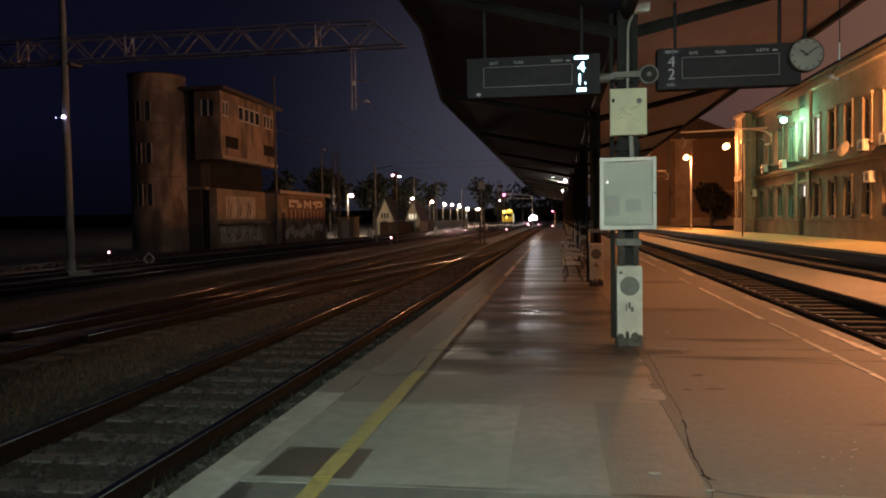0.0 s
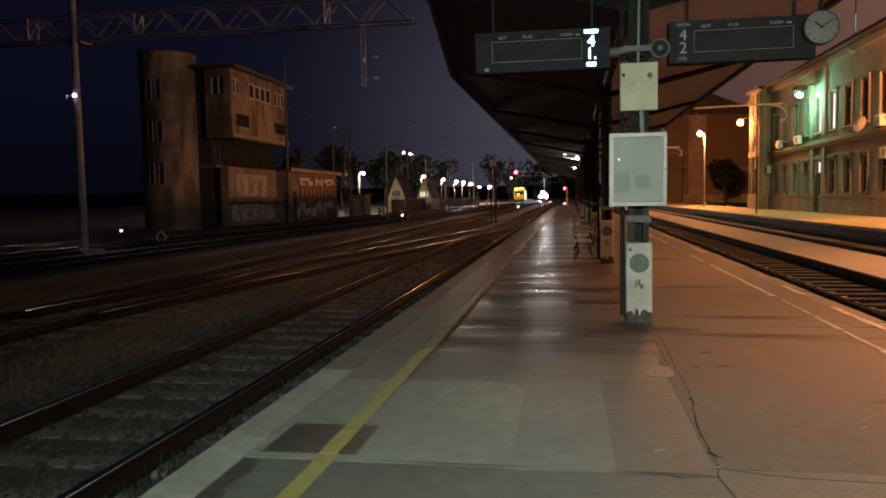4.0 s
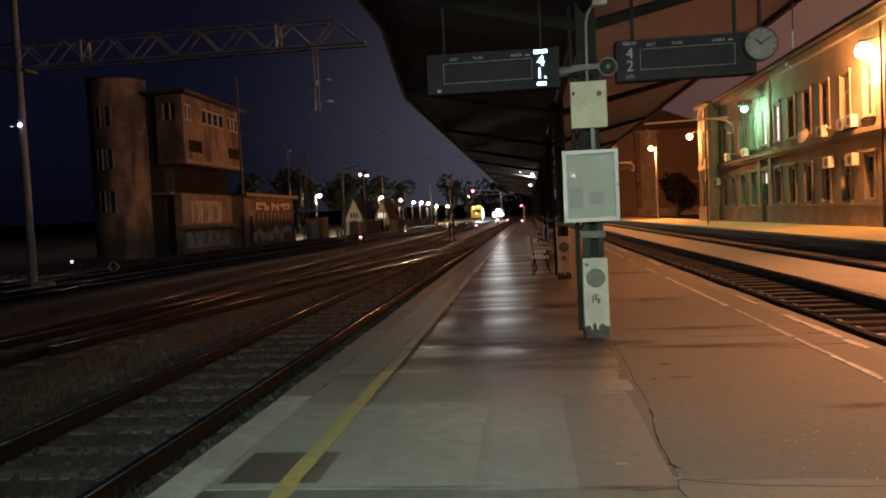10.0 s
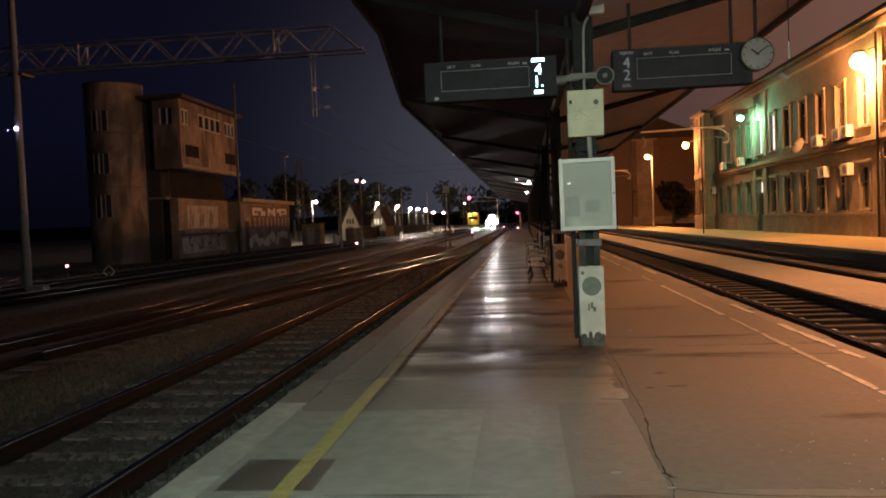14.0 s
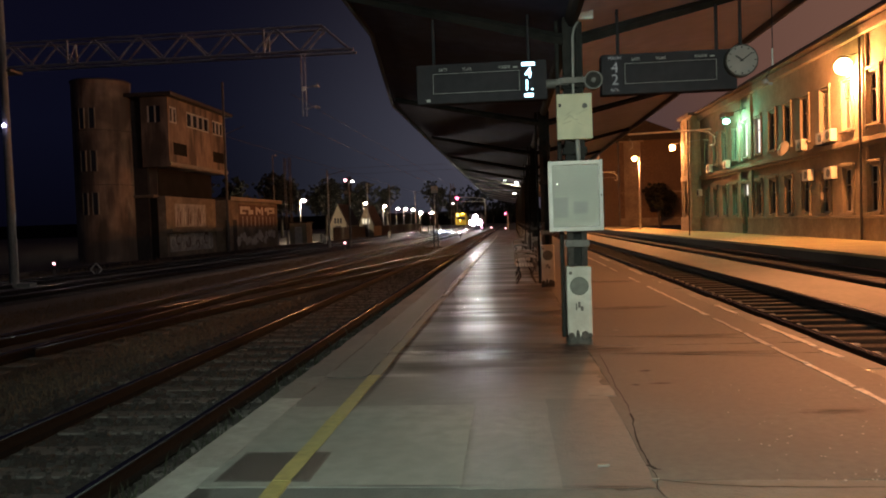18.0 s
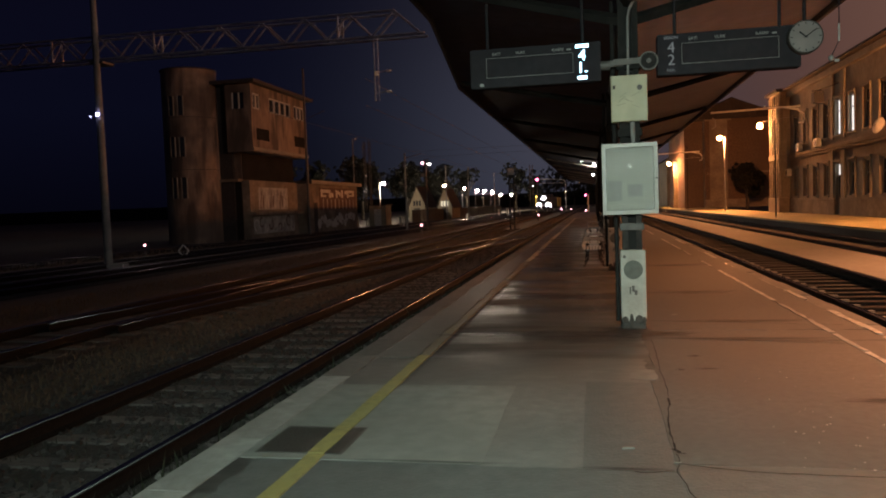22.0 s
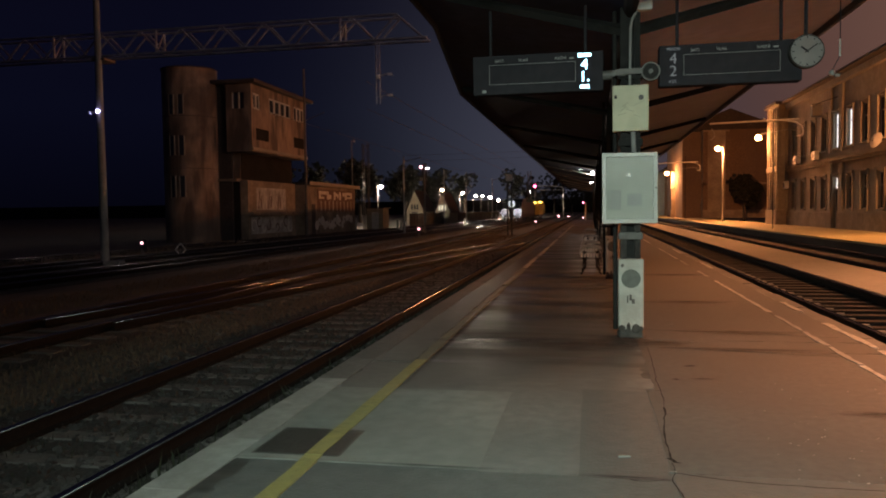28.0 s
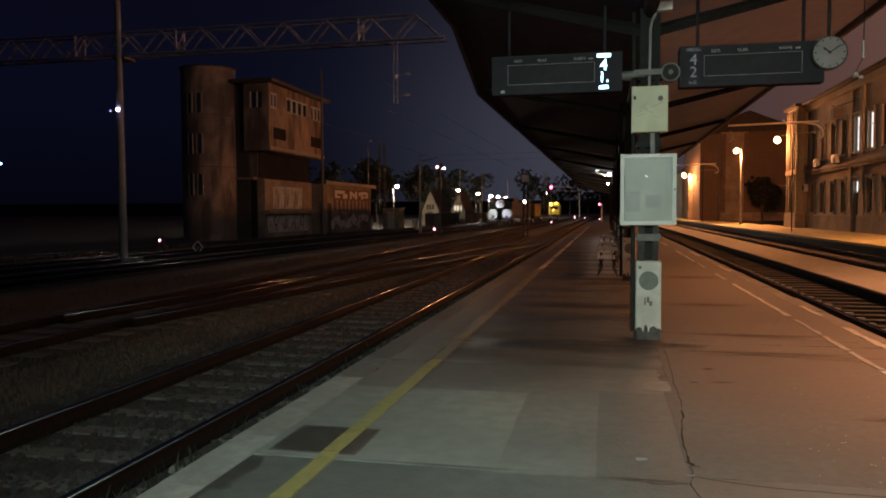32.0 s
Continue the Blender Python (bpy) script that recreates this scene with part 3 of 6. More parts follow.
# paved strip between the two station tracks
strip = part("track_strip", boxed(5.72, 7.52, -10, 330, -0.4, -0.03, 0.02), M_PAVE)
tagged(strip, "worn paved strip between the station tracks", "pavement", kind="structure")

# ---- platform ----
platform = tagged(part("platform", boxed(-2.02, 3.58, -8, 118, -0.6, -0.008), M_ASPHALT), "patched asphalt island platform", "platform", kind="structure")


def slab(x0, x1, y0, y1, z=0.0, material=M_CONCRETE, name="slab", jag=0.0):
    """A cast piece of paving whose outline wanders by jag."""
    pts = []
    n = max(2, int(max(x1 - x0, y1 - y0) / 0.25)) if jag else 1
    for a, b in (((x0, y0), (x1, y0)), ((x1, y0), (x1, y1)), ((x1, y1), (x0, y1)), ((x0, y1), (x0, y0))):
        for k in range(n):
            pts.append((a[0] + (b[0] - a[0]) * k / n + rng.uniform(-jag, jag), a[1] + (b[1] - a[1]) * k / n + rng.uniform(-jag, jag)))
    bm = bmesh.new()
    top = [bm.verts.new((x, y, z)) for x, y in pts]
    bot = [bm.verts.new((x, y, -0.05)) for x, y in pts]
    bm.faces.new(top), bm.faces.new(bot[::-1])
    for i in range(len(pts)):
        j = (i + 1) % len(pts)
        bm.faces.new((top[j], top[i], bot[i], bot[j]))
    bmesh.ops.recalc_face_normals(bm, faces=bm.faces)
    return part(name, bm, material, platform)


# near slabs, each with its own age
slab(-1.93, -0.29, 4.62, 6.66, 0.0, M_CONCRETE, jag=0.006)
slab(-0.30, 0.33, 4.6, 6.78, -0.004, M_CONC_MID, jag=0.006)
slab(0.32, 0.92, 4.60, 6.86, -0.0045, M_CONC_DARK, jag=0.008)
slab(-1.80, 0.92, 3.98, 4.66, -0.006, M_CONC_DARK, jag=0.03)
slab(-1.90, 0.96, 0.5, 4.0, -0.007, M_CONC_DARK, jag=0.01)
slab(0.97, 3.55, 6.9, 8.92, -0.003, M_ASPHALT_DRY, "asphalt_patch", 0.012)
slab(0.90, 3.55, 4.74, 6.895, -0.001, M_ASPHALT_DRY, "asphalt_patch", 0.012)
slab(0.90, 3.55, 0.5, 4.735, -0.002, M_CONC_DARK, "asphalt_patch", 0.012)
slab(0.95, 3.55, 8.925, 9.6, -0.0015, M_ASPHALT_DRY, "asphalt_patch", 0.015)
# mid-tone patch between the pale slabs and the darker asphalt
slab(-1.93, 0.90, 6.67, 7.9, -0.005, M_ASPHALT_MID, "asphalt_patch", 0.03)
for k in range(11):
    slab(0.94, 3.55, 9.62 + k * 10, 9.60 + (k + 1) * 10, -0.002 - 0.001 * (k % 2), M_ASPHALT_DRY, "asphalt_patch", 0.015)
slab(-1.935, -1.5, 7.93, 30.0, 0.001, M_ASPHALT_MID, "asphalt_patch", 0.02)
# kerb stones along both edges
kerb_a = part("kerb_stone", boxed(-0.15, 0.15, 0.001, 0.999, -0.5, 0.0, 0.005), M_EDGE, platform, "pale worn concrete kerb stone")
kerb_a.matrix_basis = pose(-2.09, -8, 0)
# darker stone for the farther left edge and the whole right edge
kerb_dark = part("kerb_stone", boxed(-0.15, 0.15, 0.001, 0.999, -0.5, 0.0, 0.005), M_EDGE_DARK, platform, "darker worn concrete kerb stone")
kerb_dark.matrix_basis = pose(3.66, 110, -0.01)
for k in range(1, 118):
    share("kerb_stone", kerb_a if k < 15 else kerb_dark, platform, pose(-2.09 + rng.uniform(-0.006, 0.006), -8 + k, rng.uniform(-0.004, 0.001), 0, 0, rng.uniform(-0.2, 0.2)))
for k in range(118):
    share("kerb_stone", kerb_dark, platform, pose(3.66 + rng.uniform(-0.01, 0.01), -8 + k, rng.uniform(-0.02, -0.004), 0, 0, rng.uniform(-0.4, 0.4)))

# painted lines
for y0, y1 in ((0.5, 4.72), (4.72, 5.31), (5.31, 8.0), (8.0, 12.0), (12.0, 16), (16.3, 21.0), (21.4, 26.0), (27, 33), (34, 42), (44, 60), (62, 80)):
    zz = 0.0045 if y0 != 4.72 else 0.0095
    slab(-1.48, -1.36, y0, y1, zz, M_YELLOW if y0 < 6 else M_YELLOWFADED if y0 < 20 else M_WHITEPAINT, "painted_line", 0.008)
for y0, y1 in ((6.4, 7.1), (7.16, 8.25), (12.3, 14.9), (14.96, 17.5), (25.0, 28.0), (28.4, 31.6), (36, 41)):
    slab(3.065, 3.135, y0, y1, 0.004, M_WHITELINE, "painted_line", 0.012)
for y0, y1 in ((8.6, 9.1), (9.3, 11.2), (12.4, 13.6), (21.0, 23.3), (28, 31)):
    slab(3.54, 3.63, y0, y1, 0.005, M_WHITELINE, "painted_line", 0.02)

cover = thing("access_cover", (-1.55, 5.015, 0), 0, "square dark steel access cover set into the concrete", "manhole cover")
cover.matrix_basis = pose(-1.555, 5.015, 0, 0, 0, 0)
part("plate", boxed(-0.295, 0.295, -0.29, 0.29, -0.03, 0.005, 0.003), M_IRON, cover)
part("frame", boxed(-0.31, 0.31, -0.305, 0.305, -0.04, 0.0025), M_STEEL, cover, "thin steel rim")


for y0, y1 in ((8.3, 9.3), (9.4, 10.4), (10.5, 11.9), (18.6, 20.2), (22.4, 24.2)):
    slab(3.075, 3.135, y0, y1, 0.0042, M_EDGE, "worn_line_remnant", 0.02)

# cracks in the paving: thin dark fillets that wander
def crack(name, pts, w, material=M_CRACK_SHADE, label="dark open crack", z=0.0008):
    bm = bmesh.new()
    line = []
    for (xa, ya), (xb, yb) in zip(pts, pts[1:]):
        n = max(3, int(math.hypot(xb - xa, yb - ya) / 0.09))
        line += [(xa + (xb - xa) * i / n + rng.uniform(-1, 1) * 0.011, ya + (yb - ya) * i / n + rng.uniform(-1, 1) * 0.01) for i in range(n)]
    left = [bm.verts.new((x - w * rng.uniform(0.2, 1), y, z)) for x, y in line]
    right = [bm.verts.new((x + w * rng.uniform(0.2, 1), y + 0.01, z)) for x, y in line]
    for i in range(len(line) - 1):
        bm.faces.new((left[i], right[i], right[i + 1], left[i + 1]))
    return part(name, bm, material, platform, label)


crack("crack", [(1.05, 9.4), (1.05, 8.68), (1.03, 7.9), (1.01, 7.27), (1.01, 6.73), (0.99, 6.27)], 0.006)
crack("crack", [(0.99, 6.3), (0.95, 5.87), (0.92, 5.52), (0.915, 5.15), (0.92, 4.94)], 0.010)
crack("crack", [(0.90, 5.0), (0.935, 4.93), (0.985, 4.925)], 0.018)
crack("crack", [(0.92, 4.93), (0.90, 4.69), (0.89, 4.56), (0.96, 3.9)], 0.006)
crack("crack", [(0.93, 4.72), (1.3, 4.62), (2.0, 4.6), (3.3, 4.66)], 0.003)
crack("crack", [(0.88, 4.6), (0.7, 4.56), (0.6, 4.57)], 0.006)
for x0, y0, x1, y1 in ((1.1, 9.1, 3.2, 8.68), (1.1, 10.4, 3.5, 9.95)):
    crack("joint", [(x0, y0), ((x0 * 2 + x1) / 3, (y0 * 2 + y1) / 3 + 0.03), ((x0 + x1 * 2) / 3, (y0 + y1 * 2) / 3 - 0.03), (x1, y1)], 0.012)
    crack("joint", [(x0, y0 + 0.09), (x1, y1 + 0.08)], 0.02, M_EDGE_DARK, "pale rim of the joint")
# mortar smeared in a ragged strip, with a patch at the end of the crack
for x, y in ((-0.46, 6.86), (0.02, 6.98), (0.53, 7.04)):
    crack("mortar_strip", [(x, y), (x + 0.25, y + 0.05), (x + 0.5, y + 0.06)], 0.03, M_CONC_MID, "pale mortar strip", 0.0004)
slab(0.76, 0.97, 6.98, 7.4, -0.0032, M_CONC_MID, "mortar_patch", 0.05)
crack("crack", [(-2.0, 9.9), (-1.2, 9.8), (-0.4, 9.95), (0.6, 9.85)], 0.007)
crack("crack", [(-2.0, 13.4), (-1.0, 13.3), (0.4, 13.45)], 0.009)
# patches fading out at the rim: painted post shadows, and trodden-in dirt
patch_bm = bmesh.new()
bmesh.ops.create_circle(patch_bm, cap_ends=True, segments=28, radius=1.0)
patch_a = part("dirt_stain", patch_bm, M_SOFT, platform)
patch_a.matrix_basis = Matrix.LocRotScale((0.35, 9.15, 0.0055), None, (1.5, 0.75, 1))
for x, y, rx, ry, turn in ((0.75, 9.6, 0.7, 0.55, 20), (-0.7, 9.35, 1.3, 0.35, 3), (1.25, 9.35, 0.6, 0.3, -8), (0.2, 17.3, 1.6, 0.8, 0), (-0.4, 13.2, 1.4, 0.5, 4), (0.3, 25.6, 1.5, 0.9, 0),
                        (2.2, 9.0, 1.5, 0.16, -1), (2.3, 10.28, 1.4, 0.2, -1), (1.4, 8.0, 0.12, 0.09, 30), (1.45, 7.4, 0.2, 0.06, 0), (1.2, 7.35, 0.08, 0.06, 0), (2.6, 6.3, 0.5, 0.14, 5), (0.6, 4.6, 0.5, 0.05, 0), (-0.6, 4.62, 0.9, 0.04, 0), (2.1, 13.5, 1.2, 0.4, 0), (2.4, 19.0, 1.3, 0.5, 0)):
    st = share("dirt_stain", patch_a, platform, Matrix.LocRotScale((x, y, 0.0056 + 0.0001 * rx), Euler((0, 0, radians(turn))), (rx, ry, 1)))
# pits and flakes in the asphalt
for x, y, s in ((0.62, 5.02, 0.035), (1.5, 10.9, 0.03), (0.9, 4.75, 0.02)):
    slab(x - s, x + s, y - s * 0.5, y + s * 0.5, 0.003, M_CONCRETE, "chip", s * 0.3)
bm = bmesh.new()
for _ in range(110):
    gx, gy, gs = rng.uniform(1.6, 3.5), 4.7 + 2.6 * rng.random() ** 1.6, rng.uniform(0.003, 0.008)
    bmesh.ops.create_icosphere(bm, subdivisions=1, radius=gs, matrix=Matrix.LocRotScale((gx, gy, gs * 0.4), None, (1.2, 1, 0.6)))
tagged(part("grit", bm, M_EDGE, None), "pale grit scattered on the asphalt", "grit", kind="stuff")

# ---- station side platform ----
p1 = tagged(part("side_platform", boxed(10.55, 15.05, -5, 330, -0.4, 0.236), M_SIDE), "light concrete platform before the station building", "platform", kind="structure")
# near-black face under the yellow top
part("retaining_wall", boxed(10.46, 10.546, -5, 330, -0.4, 0.155), M_DARKPIPE, p1, "dark wall below the platform edge")
k1 = None
for k in range(60):
    y = 8 + k * 2
    if k1 is None:
        k1 = part("kerb_stone", boxed(-0.22, 0.22, 0.005, 1.995, -0.09, 0.0, 0.012), M_SIDE, p1, "pale yellow platform edge stone")
        k1.matrix_basis = pose(10.62, y, 0.25)
    else:
        share("kerb_stone", k1, p1, pose(10.62, y, 0.25 + rng.uniform(-0.008, 0.006)))


# ---- station building ----
def wall_x(name, x0, x1, y0, y1, z0, z1, holes, material, parent):
    """A wall between x0 and x1 with openings (ya, yb, za, zb) cut through it."""
    bm = bmesh.new()
    cols = sorted({(a, b) for a, b, _, _ in holes})
    y = y0
    for a, b in cols:
        if a > y:
            box(bm, x0, x1, y, a, z0, z1)
        z = z0
        for _, _, c, d in sorted(h for h in holes if (h[0], h[1]) == (a, b)):
            if c > z:
                box(bm, x0, x1, a, b, z, c)
            z = d
        if z1 > z:
            box(bm, x0, x1, a, b, z, z1)
        y = b
    if y1 > y:
        box(bm, x0, x1, y, y1, z0, z1)
    return part(name, bm, material, parent)


station = thing("station_building", (0, 0, 0), 0, "two-storey plastered station building with tall windows", "station building")
COLS = [33.15 + 2.45 * k - 2.45 for k in range(-4, 13)]
holes = []
for y in COLS:
    holes.append((y - 0.5, y + 0.5, 5.15, 7.3))
    holes.append((y - 0.5, y + 0.5, 0.26 if abs(y - 50.3) < 0.3 else 1.45, 3.4))
wall_x("wall", 15.2, 15.7, 19.0, 65.2, 0.2, 9.4, holes, M_PLASTER, station)
part("end_wall", boxed(15.7, 27, 64.8, 65.2, 0.2, 9.4), M_PLASTER, station)
part("rear_wall", boxed(26.6, 27, 19.0, 64.8, 0.2, 9.4), M_PLASTER, station)
part("end_wall", boxed(15.7, 26.6, 19.0, 19.4, 0.2, 9.4), M_PLASTER, station)
part("floor_slab", boxed(15.7, 26.6, 19.4, 64.8, 4.3, 4.6), M_PLINTH, station)
part("roof", prism([(14.6, 9.4), (27.6, 9.4), (27.6, 9.5), (21.1, 13.2), (14.6, 9.5)], 18.5, 65.6), M_ROOF, station)
part("cornice", boxed(14.92, 15.2, 19, 61.8, 8.95, 9.36, 0.05), M_TRIM, station)
part("string_course", boxed(15.0, 15.2, 19, 61.8, 4.38, 4.62, 0.03), M_TRIM, station)
part("string_course", boxed(15.06, 15.2, 19, 61.8, 4.22, 4.376, 0.02), M_TRIM, station)
segs = [(19.0, 49.75), (50.85, 61.7)]
for a, b in segs:
    part("plinth", boxed(15.06, 15.2, a, b, 0.2, 1.2, 0.03), M_PLINTH, station, "stained stone plinth")
    part("plinth_cap", boxed(15.02, 15.2, a, b, 1.2, 1.3, 0.02), M_TRIM, station)
# projecting end bay
bay = [(63.1, 63.9, 5.2, 7.3), (63.1, 63.9, 1.5, 3.4)]
wall_x("bay_wall", 14.5, 14.8, 61.9, 65.2, 0.2, 9.4, bay, M_PLASTER, station)
part("bay_return", boxed(14.8, 15.2, 61.9, 62.2, 0.2, 9.4), M_PLASTER, station)
part("bay_return", boxed(14.8, 15.2, 64.9, 65.2, 0.2, 9.4), M_PLASTER, station)
part("bay_floor", boxed(14.8, 15.2, 62.2, 64.9, 4.2, 4.5), M_PLINTH, station)
part("bay_course", boxed(14.36, 14.5, 61.8, 65.3, 4.3, 4.7, 0.03), M_TRIM, station)
part("bay_course", boxed(14.36, 15.2, 61.75, 61.9, 4.3, 4.7, 0.03), M_TRIM, station)
part("bay_plinth", boxed(14.32, 14.5, 61.72, 65.3, 0.2, 1.35, 0.03), M_PLINTH, station)
part("bay_plinth", boxed(14.32, 15.2, 61.7, 61.9, 0.2, 1.35, 0.03), M_PLINTH, station)
for z0, z1 in ((1.35, 4.3), (4.7, 9.2)):
    for x in (14.5, 14.98):
        part("bay_pilaster", boxed(x, x + 0.2, 61.8, 61.9, z0, z1, 0.02), M_TRIM, station)
    for y in (61.95, 62.7, 64.1, 64.9):
        part("bay_pilaster", boxed(14.4, 14.5, y, y + 0.26, z0, z1, 0.02), M_TRIM, station)
part("bay_glass", boxed(14.66, 14.68, 63.1, 63.9, 1.5, 7.3), M_GLASS, station)
part("bay_roof", boxed(14.2, 15.2, 61.6, 65.5, 9.4, 9.6), M_ROOF, station)
for y in (33.9, 49.2, 51.4):
    part("pilaster", boxed(15.08, 15.2, y - 0.3, y + 0.3, 1.3, 4.45, 0.02), M_TRIM, station)
    part("pilaster", boxed(15.08, 15.2, y - 0.3, y + 0.3, 4.9, 8.95, 0.02), M_TRIM, station)


def station_window(y, z0, z1, lit=None, door=False):
    w = part("door" if door else "window", bmesh.new(), M_WOOD, station)
    w.matrix_basis = pose(15.2, y, 0)
    bm = bmesh.new()
    for a, b, c, d in ((-0.5, -0.43, z0, z1), (0.43, 0.5, z0, z1), (-0.43, 0.43, z0, z0 + 0.07), (-0.43, 0.43, z1 - 0.07, z1), (-0.035, 0.035, z0 + 0.07, z1 - 0.07), (-0.43, 0.43, z1 - 0.75, z1 - 0.69)):
        box(bm, 0.12, 0.20, a, b, c, d)
    bm.to_mesh(w.data)
    bm.free()
    for i, (a, b) in enumerate(((-0.43, -0.035), (0.035, 0.43))):
        for c, d in ((z0 + 0.07, z1 - 0.75), (z1 - 0.69, z1 - 0.07)):
            part("pane", boxed(0.15, 0.165, a, b, c, d), lit if lit and not (door and d < z1 - 0.5) else M_GLASS, w)
    bm = bmesh.new()
    box(bm, -0.06, 0.0, -0.64, -0.5, z0 - 0.02, z1 + 0.1, 0.01), box(bm, -0.06, 0.0, 0.5, 0.64, z0 - 0.02, z1 + 0.1, 0.01)
    box(bm, -0.12, 0.0, -0.72, 0.72, z1 + 0.1, z1 + 0.24, 0.02)
    part("surround", bm, M_TRIM, w, "moulded plaster surround")
    if not door:
        part("sill", boxed(-0.14, 0.12, -0.68, 0.68, z0 - 0.12, z0 - 0.02, 0.015), M_TRIM, w)


for y in COLS:
    station_window(y, 5.15, 7.3, G_WINCOOL if abs(y - 50.3) < 0.3 or abs(y - 47.85) < 0.3 else None)
    isdoor = abs(y - 50.3) < 0.3
    station_window(y, 0.26 if isdoor else 1.45, 3.4, G_WINCOOL if isdoor else None, isdoor)


def ac_unit(y, z):
    a = thing("air_conditioner", (15.2, y, z), 0, "white outdoor air conditioner box bracketed to the plaster wall", "air conditioner", "air conditioners on the station wall")
    part("casing", boxed(-0.36, -0.06, -0.4, 0.4, -0.28, 0.28, 0.02), M_AC, a)
    g = disc(bmesh.new(), (-0.365, -0.1, 0), 0.2, 0.02, "X")
    part("grille", g, M_STEEL, a, "round dark fan grille")
    for s in (-0.3, 0.3):
        part("bracket", boxed(-0.3, 0.0, s - 0.02, s + 0.02, -0.33, -0.28), M_STEEL, a)


for y, z in ((54.0, 4.95), (40.5, 4.95), (37.9, 5.0), (37.0, 5.05), (39.7, 3.35), (37.0, 3.3), (61.7, 3.25), (58.5, 4.95)):
    ac_unit(y, z)


def dish(y, z, r=0.42):
    d = thing("satellite_dish", (15.2, y, z), 0, "pale satellite dish on a wall arm", "satellite dish")
    bm = bmesh.new()
    bmesh.ops.create_cone(bm, cap_ends=False, segments=20, radius1=r, radius2=0.06, depth=0.16, matrix=pose(-0.45, 0, 0, 0, -70, 20))
    bmesh.ops.solidify(bm, geom=bm.faces, thickness=0.012)
    part("reflector", bm, M_AC, d)
    part("arm", rod(bmesh.new(), (0, 0, -0.15), (-0.42, 0, 0), 0.02), M_STEEL, d)
    part("feed", rod(bmesh.new(), (-0.45, 0, -0.1), (-0.85, -0.1, 0.05), 0.012), M_STEEL, d)


dish(42.6, 5.0)
dp = thing("downpipe", (15.0, 33.9, 0.25), 0, "sheet-metal rain downpipe on the station wall", "downpipe")
part("pipe", rod(bmesh.new(), (-0.02, 0, 0), (-0.02, 0, 8.6), 0.055), M_STEEL, dp)
for z in (1.6, 3.9, 6.2):
    part("clamp", boxed(-0.09, 0.1, -0.07, 0.07, z, z + 0.04), M_STEEL, dp)

# farther buildings on the station side
store = thing("brick_store", (0, 0, 0), 0, "dark weathered brick goods building with a paler end section", "building")
part("end_wall", boxed(12.6, 15.0, 107, 107.4, 0.2, 11.8), M_BRICK, store, "dark brick end wall set back")
# the post lamp's bright patch is put into this section's paler colour
part("end_wall", boxed(15.0, 18.3, 105, 107.4, 0.2, 11.8), M_PLINTH, store, "stained end wall section, paler for the lamplit patch")
part("end_wall", boxed(18.3, 26, 105.2, 105.6, 0.2, 11.8), M_BRICK, store, "dark brick end wall")
part("wall", boxed(12.6, 13.0, 107.4, 128, 0.2, 11.8), M_BRICK, store)
part("roof", prism([(12.1, 11.8), (24.5, 11.8), (24.5, 11.95), (18.3, 14.5), (12.1, 11.95)], 104.5, 128.5), M_ROOF, store)
part("band", boxed(14.95, 24, 104.9, 105, 4.6, 4.85), M_PLINTH, store)
part("plinth", boxed(14.9, 24, 104.88, 105, 0.2, 1.3), M_PLINTH, store)
for x in (15.25, 18.1):
    part("pilaster", boxed(x - 0.3, x + 0.3, 104.9, 105, 1.3, 11.6), M_BRICK, store)
part("corner_pier", boxed(12.05, 12.596, 115.7, 116.3, 0.2, 6.9, 0.03), M_PLASTER, store, "pale plastered corner pier")
part("pier_base", boxed(11.95, 12.596, 115.6, 116.4, 0.2, 1.5, 0.03), M_PLINTH, store)
part("pier_band", boxed(11.98, 12.596, 115.62, 116.38, 4.4, 4.6, 0.02), M_PLINTH, store)
house = thing("far_station_house", (0, 0, 0), 0, "pale plastered house at the end of the side platform", "building")
part("wall", boxed(13.6, 24, 142, 160, 0.2, 8.6), M_PLASTER, house)
part("roof", prism([(13.1, 8.6), (24.5, 8.6), (18.8, 12)], 141.5, 160.5), M_ROOF, house)
part("pilaster", boxed(13.5, 14.1, 141.88, 142, 0.2, 8.5), M_TRIM, house)


# ---- lamps on the station side ----
def wall_lamp(at, arm_from, glow_mat, colour, r=0.19):
    l = thing("wall_lamp", at, 0, f"{colour} floodlight on a bracket arm at the station wall", "lamp")
    a = Vector(arm_from) - Vector(at)
    part("arm", rod(bmesh.new(), (0, 0, r + 0.05), a, 0.03), M_STEEL, l)
    part("housing", disc(bmesh.new(), (0, 0, r + 0.03), r * 0.6, 0.1, "Z"), M_STEEL, l)
    part("bulb", ball(bmesh.new(), (0, 0, 0), r, 16), glow_mat, l)
    return l


wall_lamp((13.75, 65.4, 7.22), (14.5, 65.0, 7.6), G_SODIUM, "orange sodium", 0.24)
wall_lamp((11.35, 115.0, 6.66), (12.6, 115.3, 7.2), G_SODIUM, "orange sodium", 0.3)
wall_lamp((14.62, 34.6, 7.78), (15.2, 34.2, 8.3), G_SODIUMBIG, "bright orange sodium", 0.36)


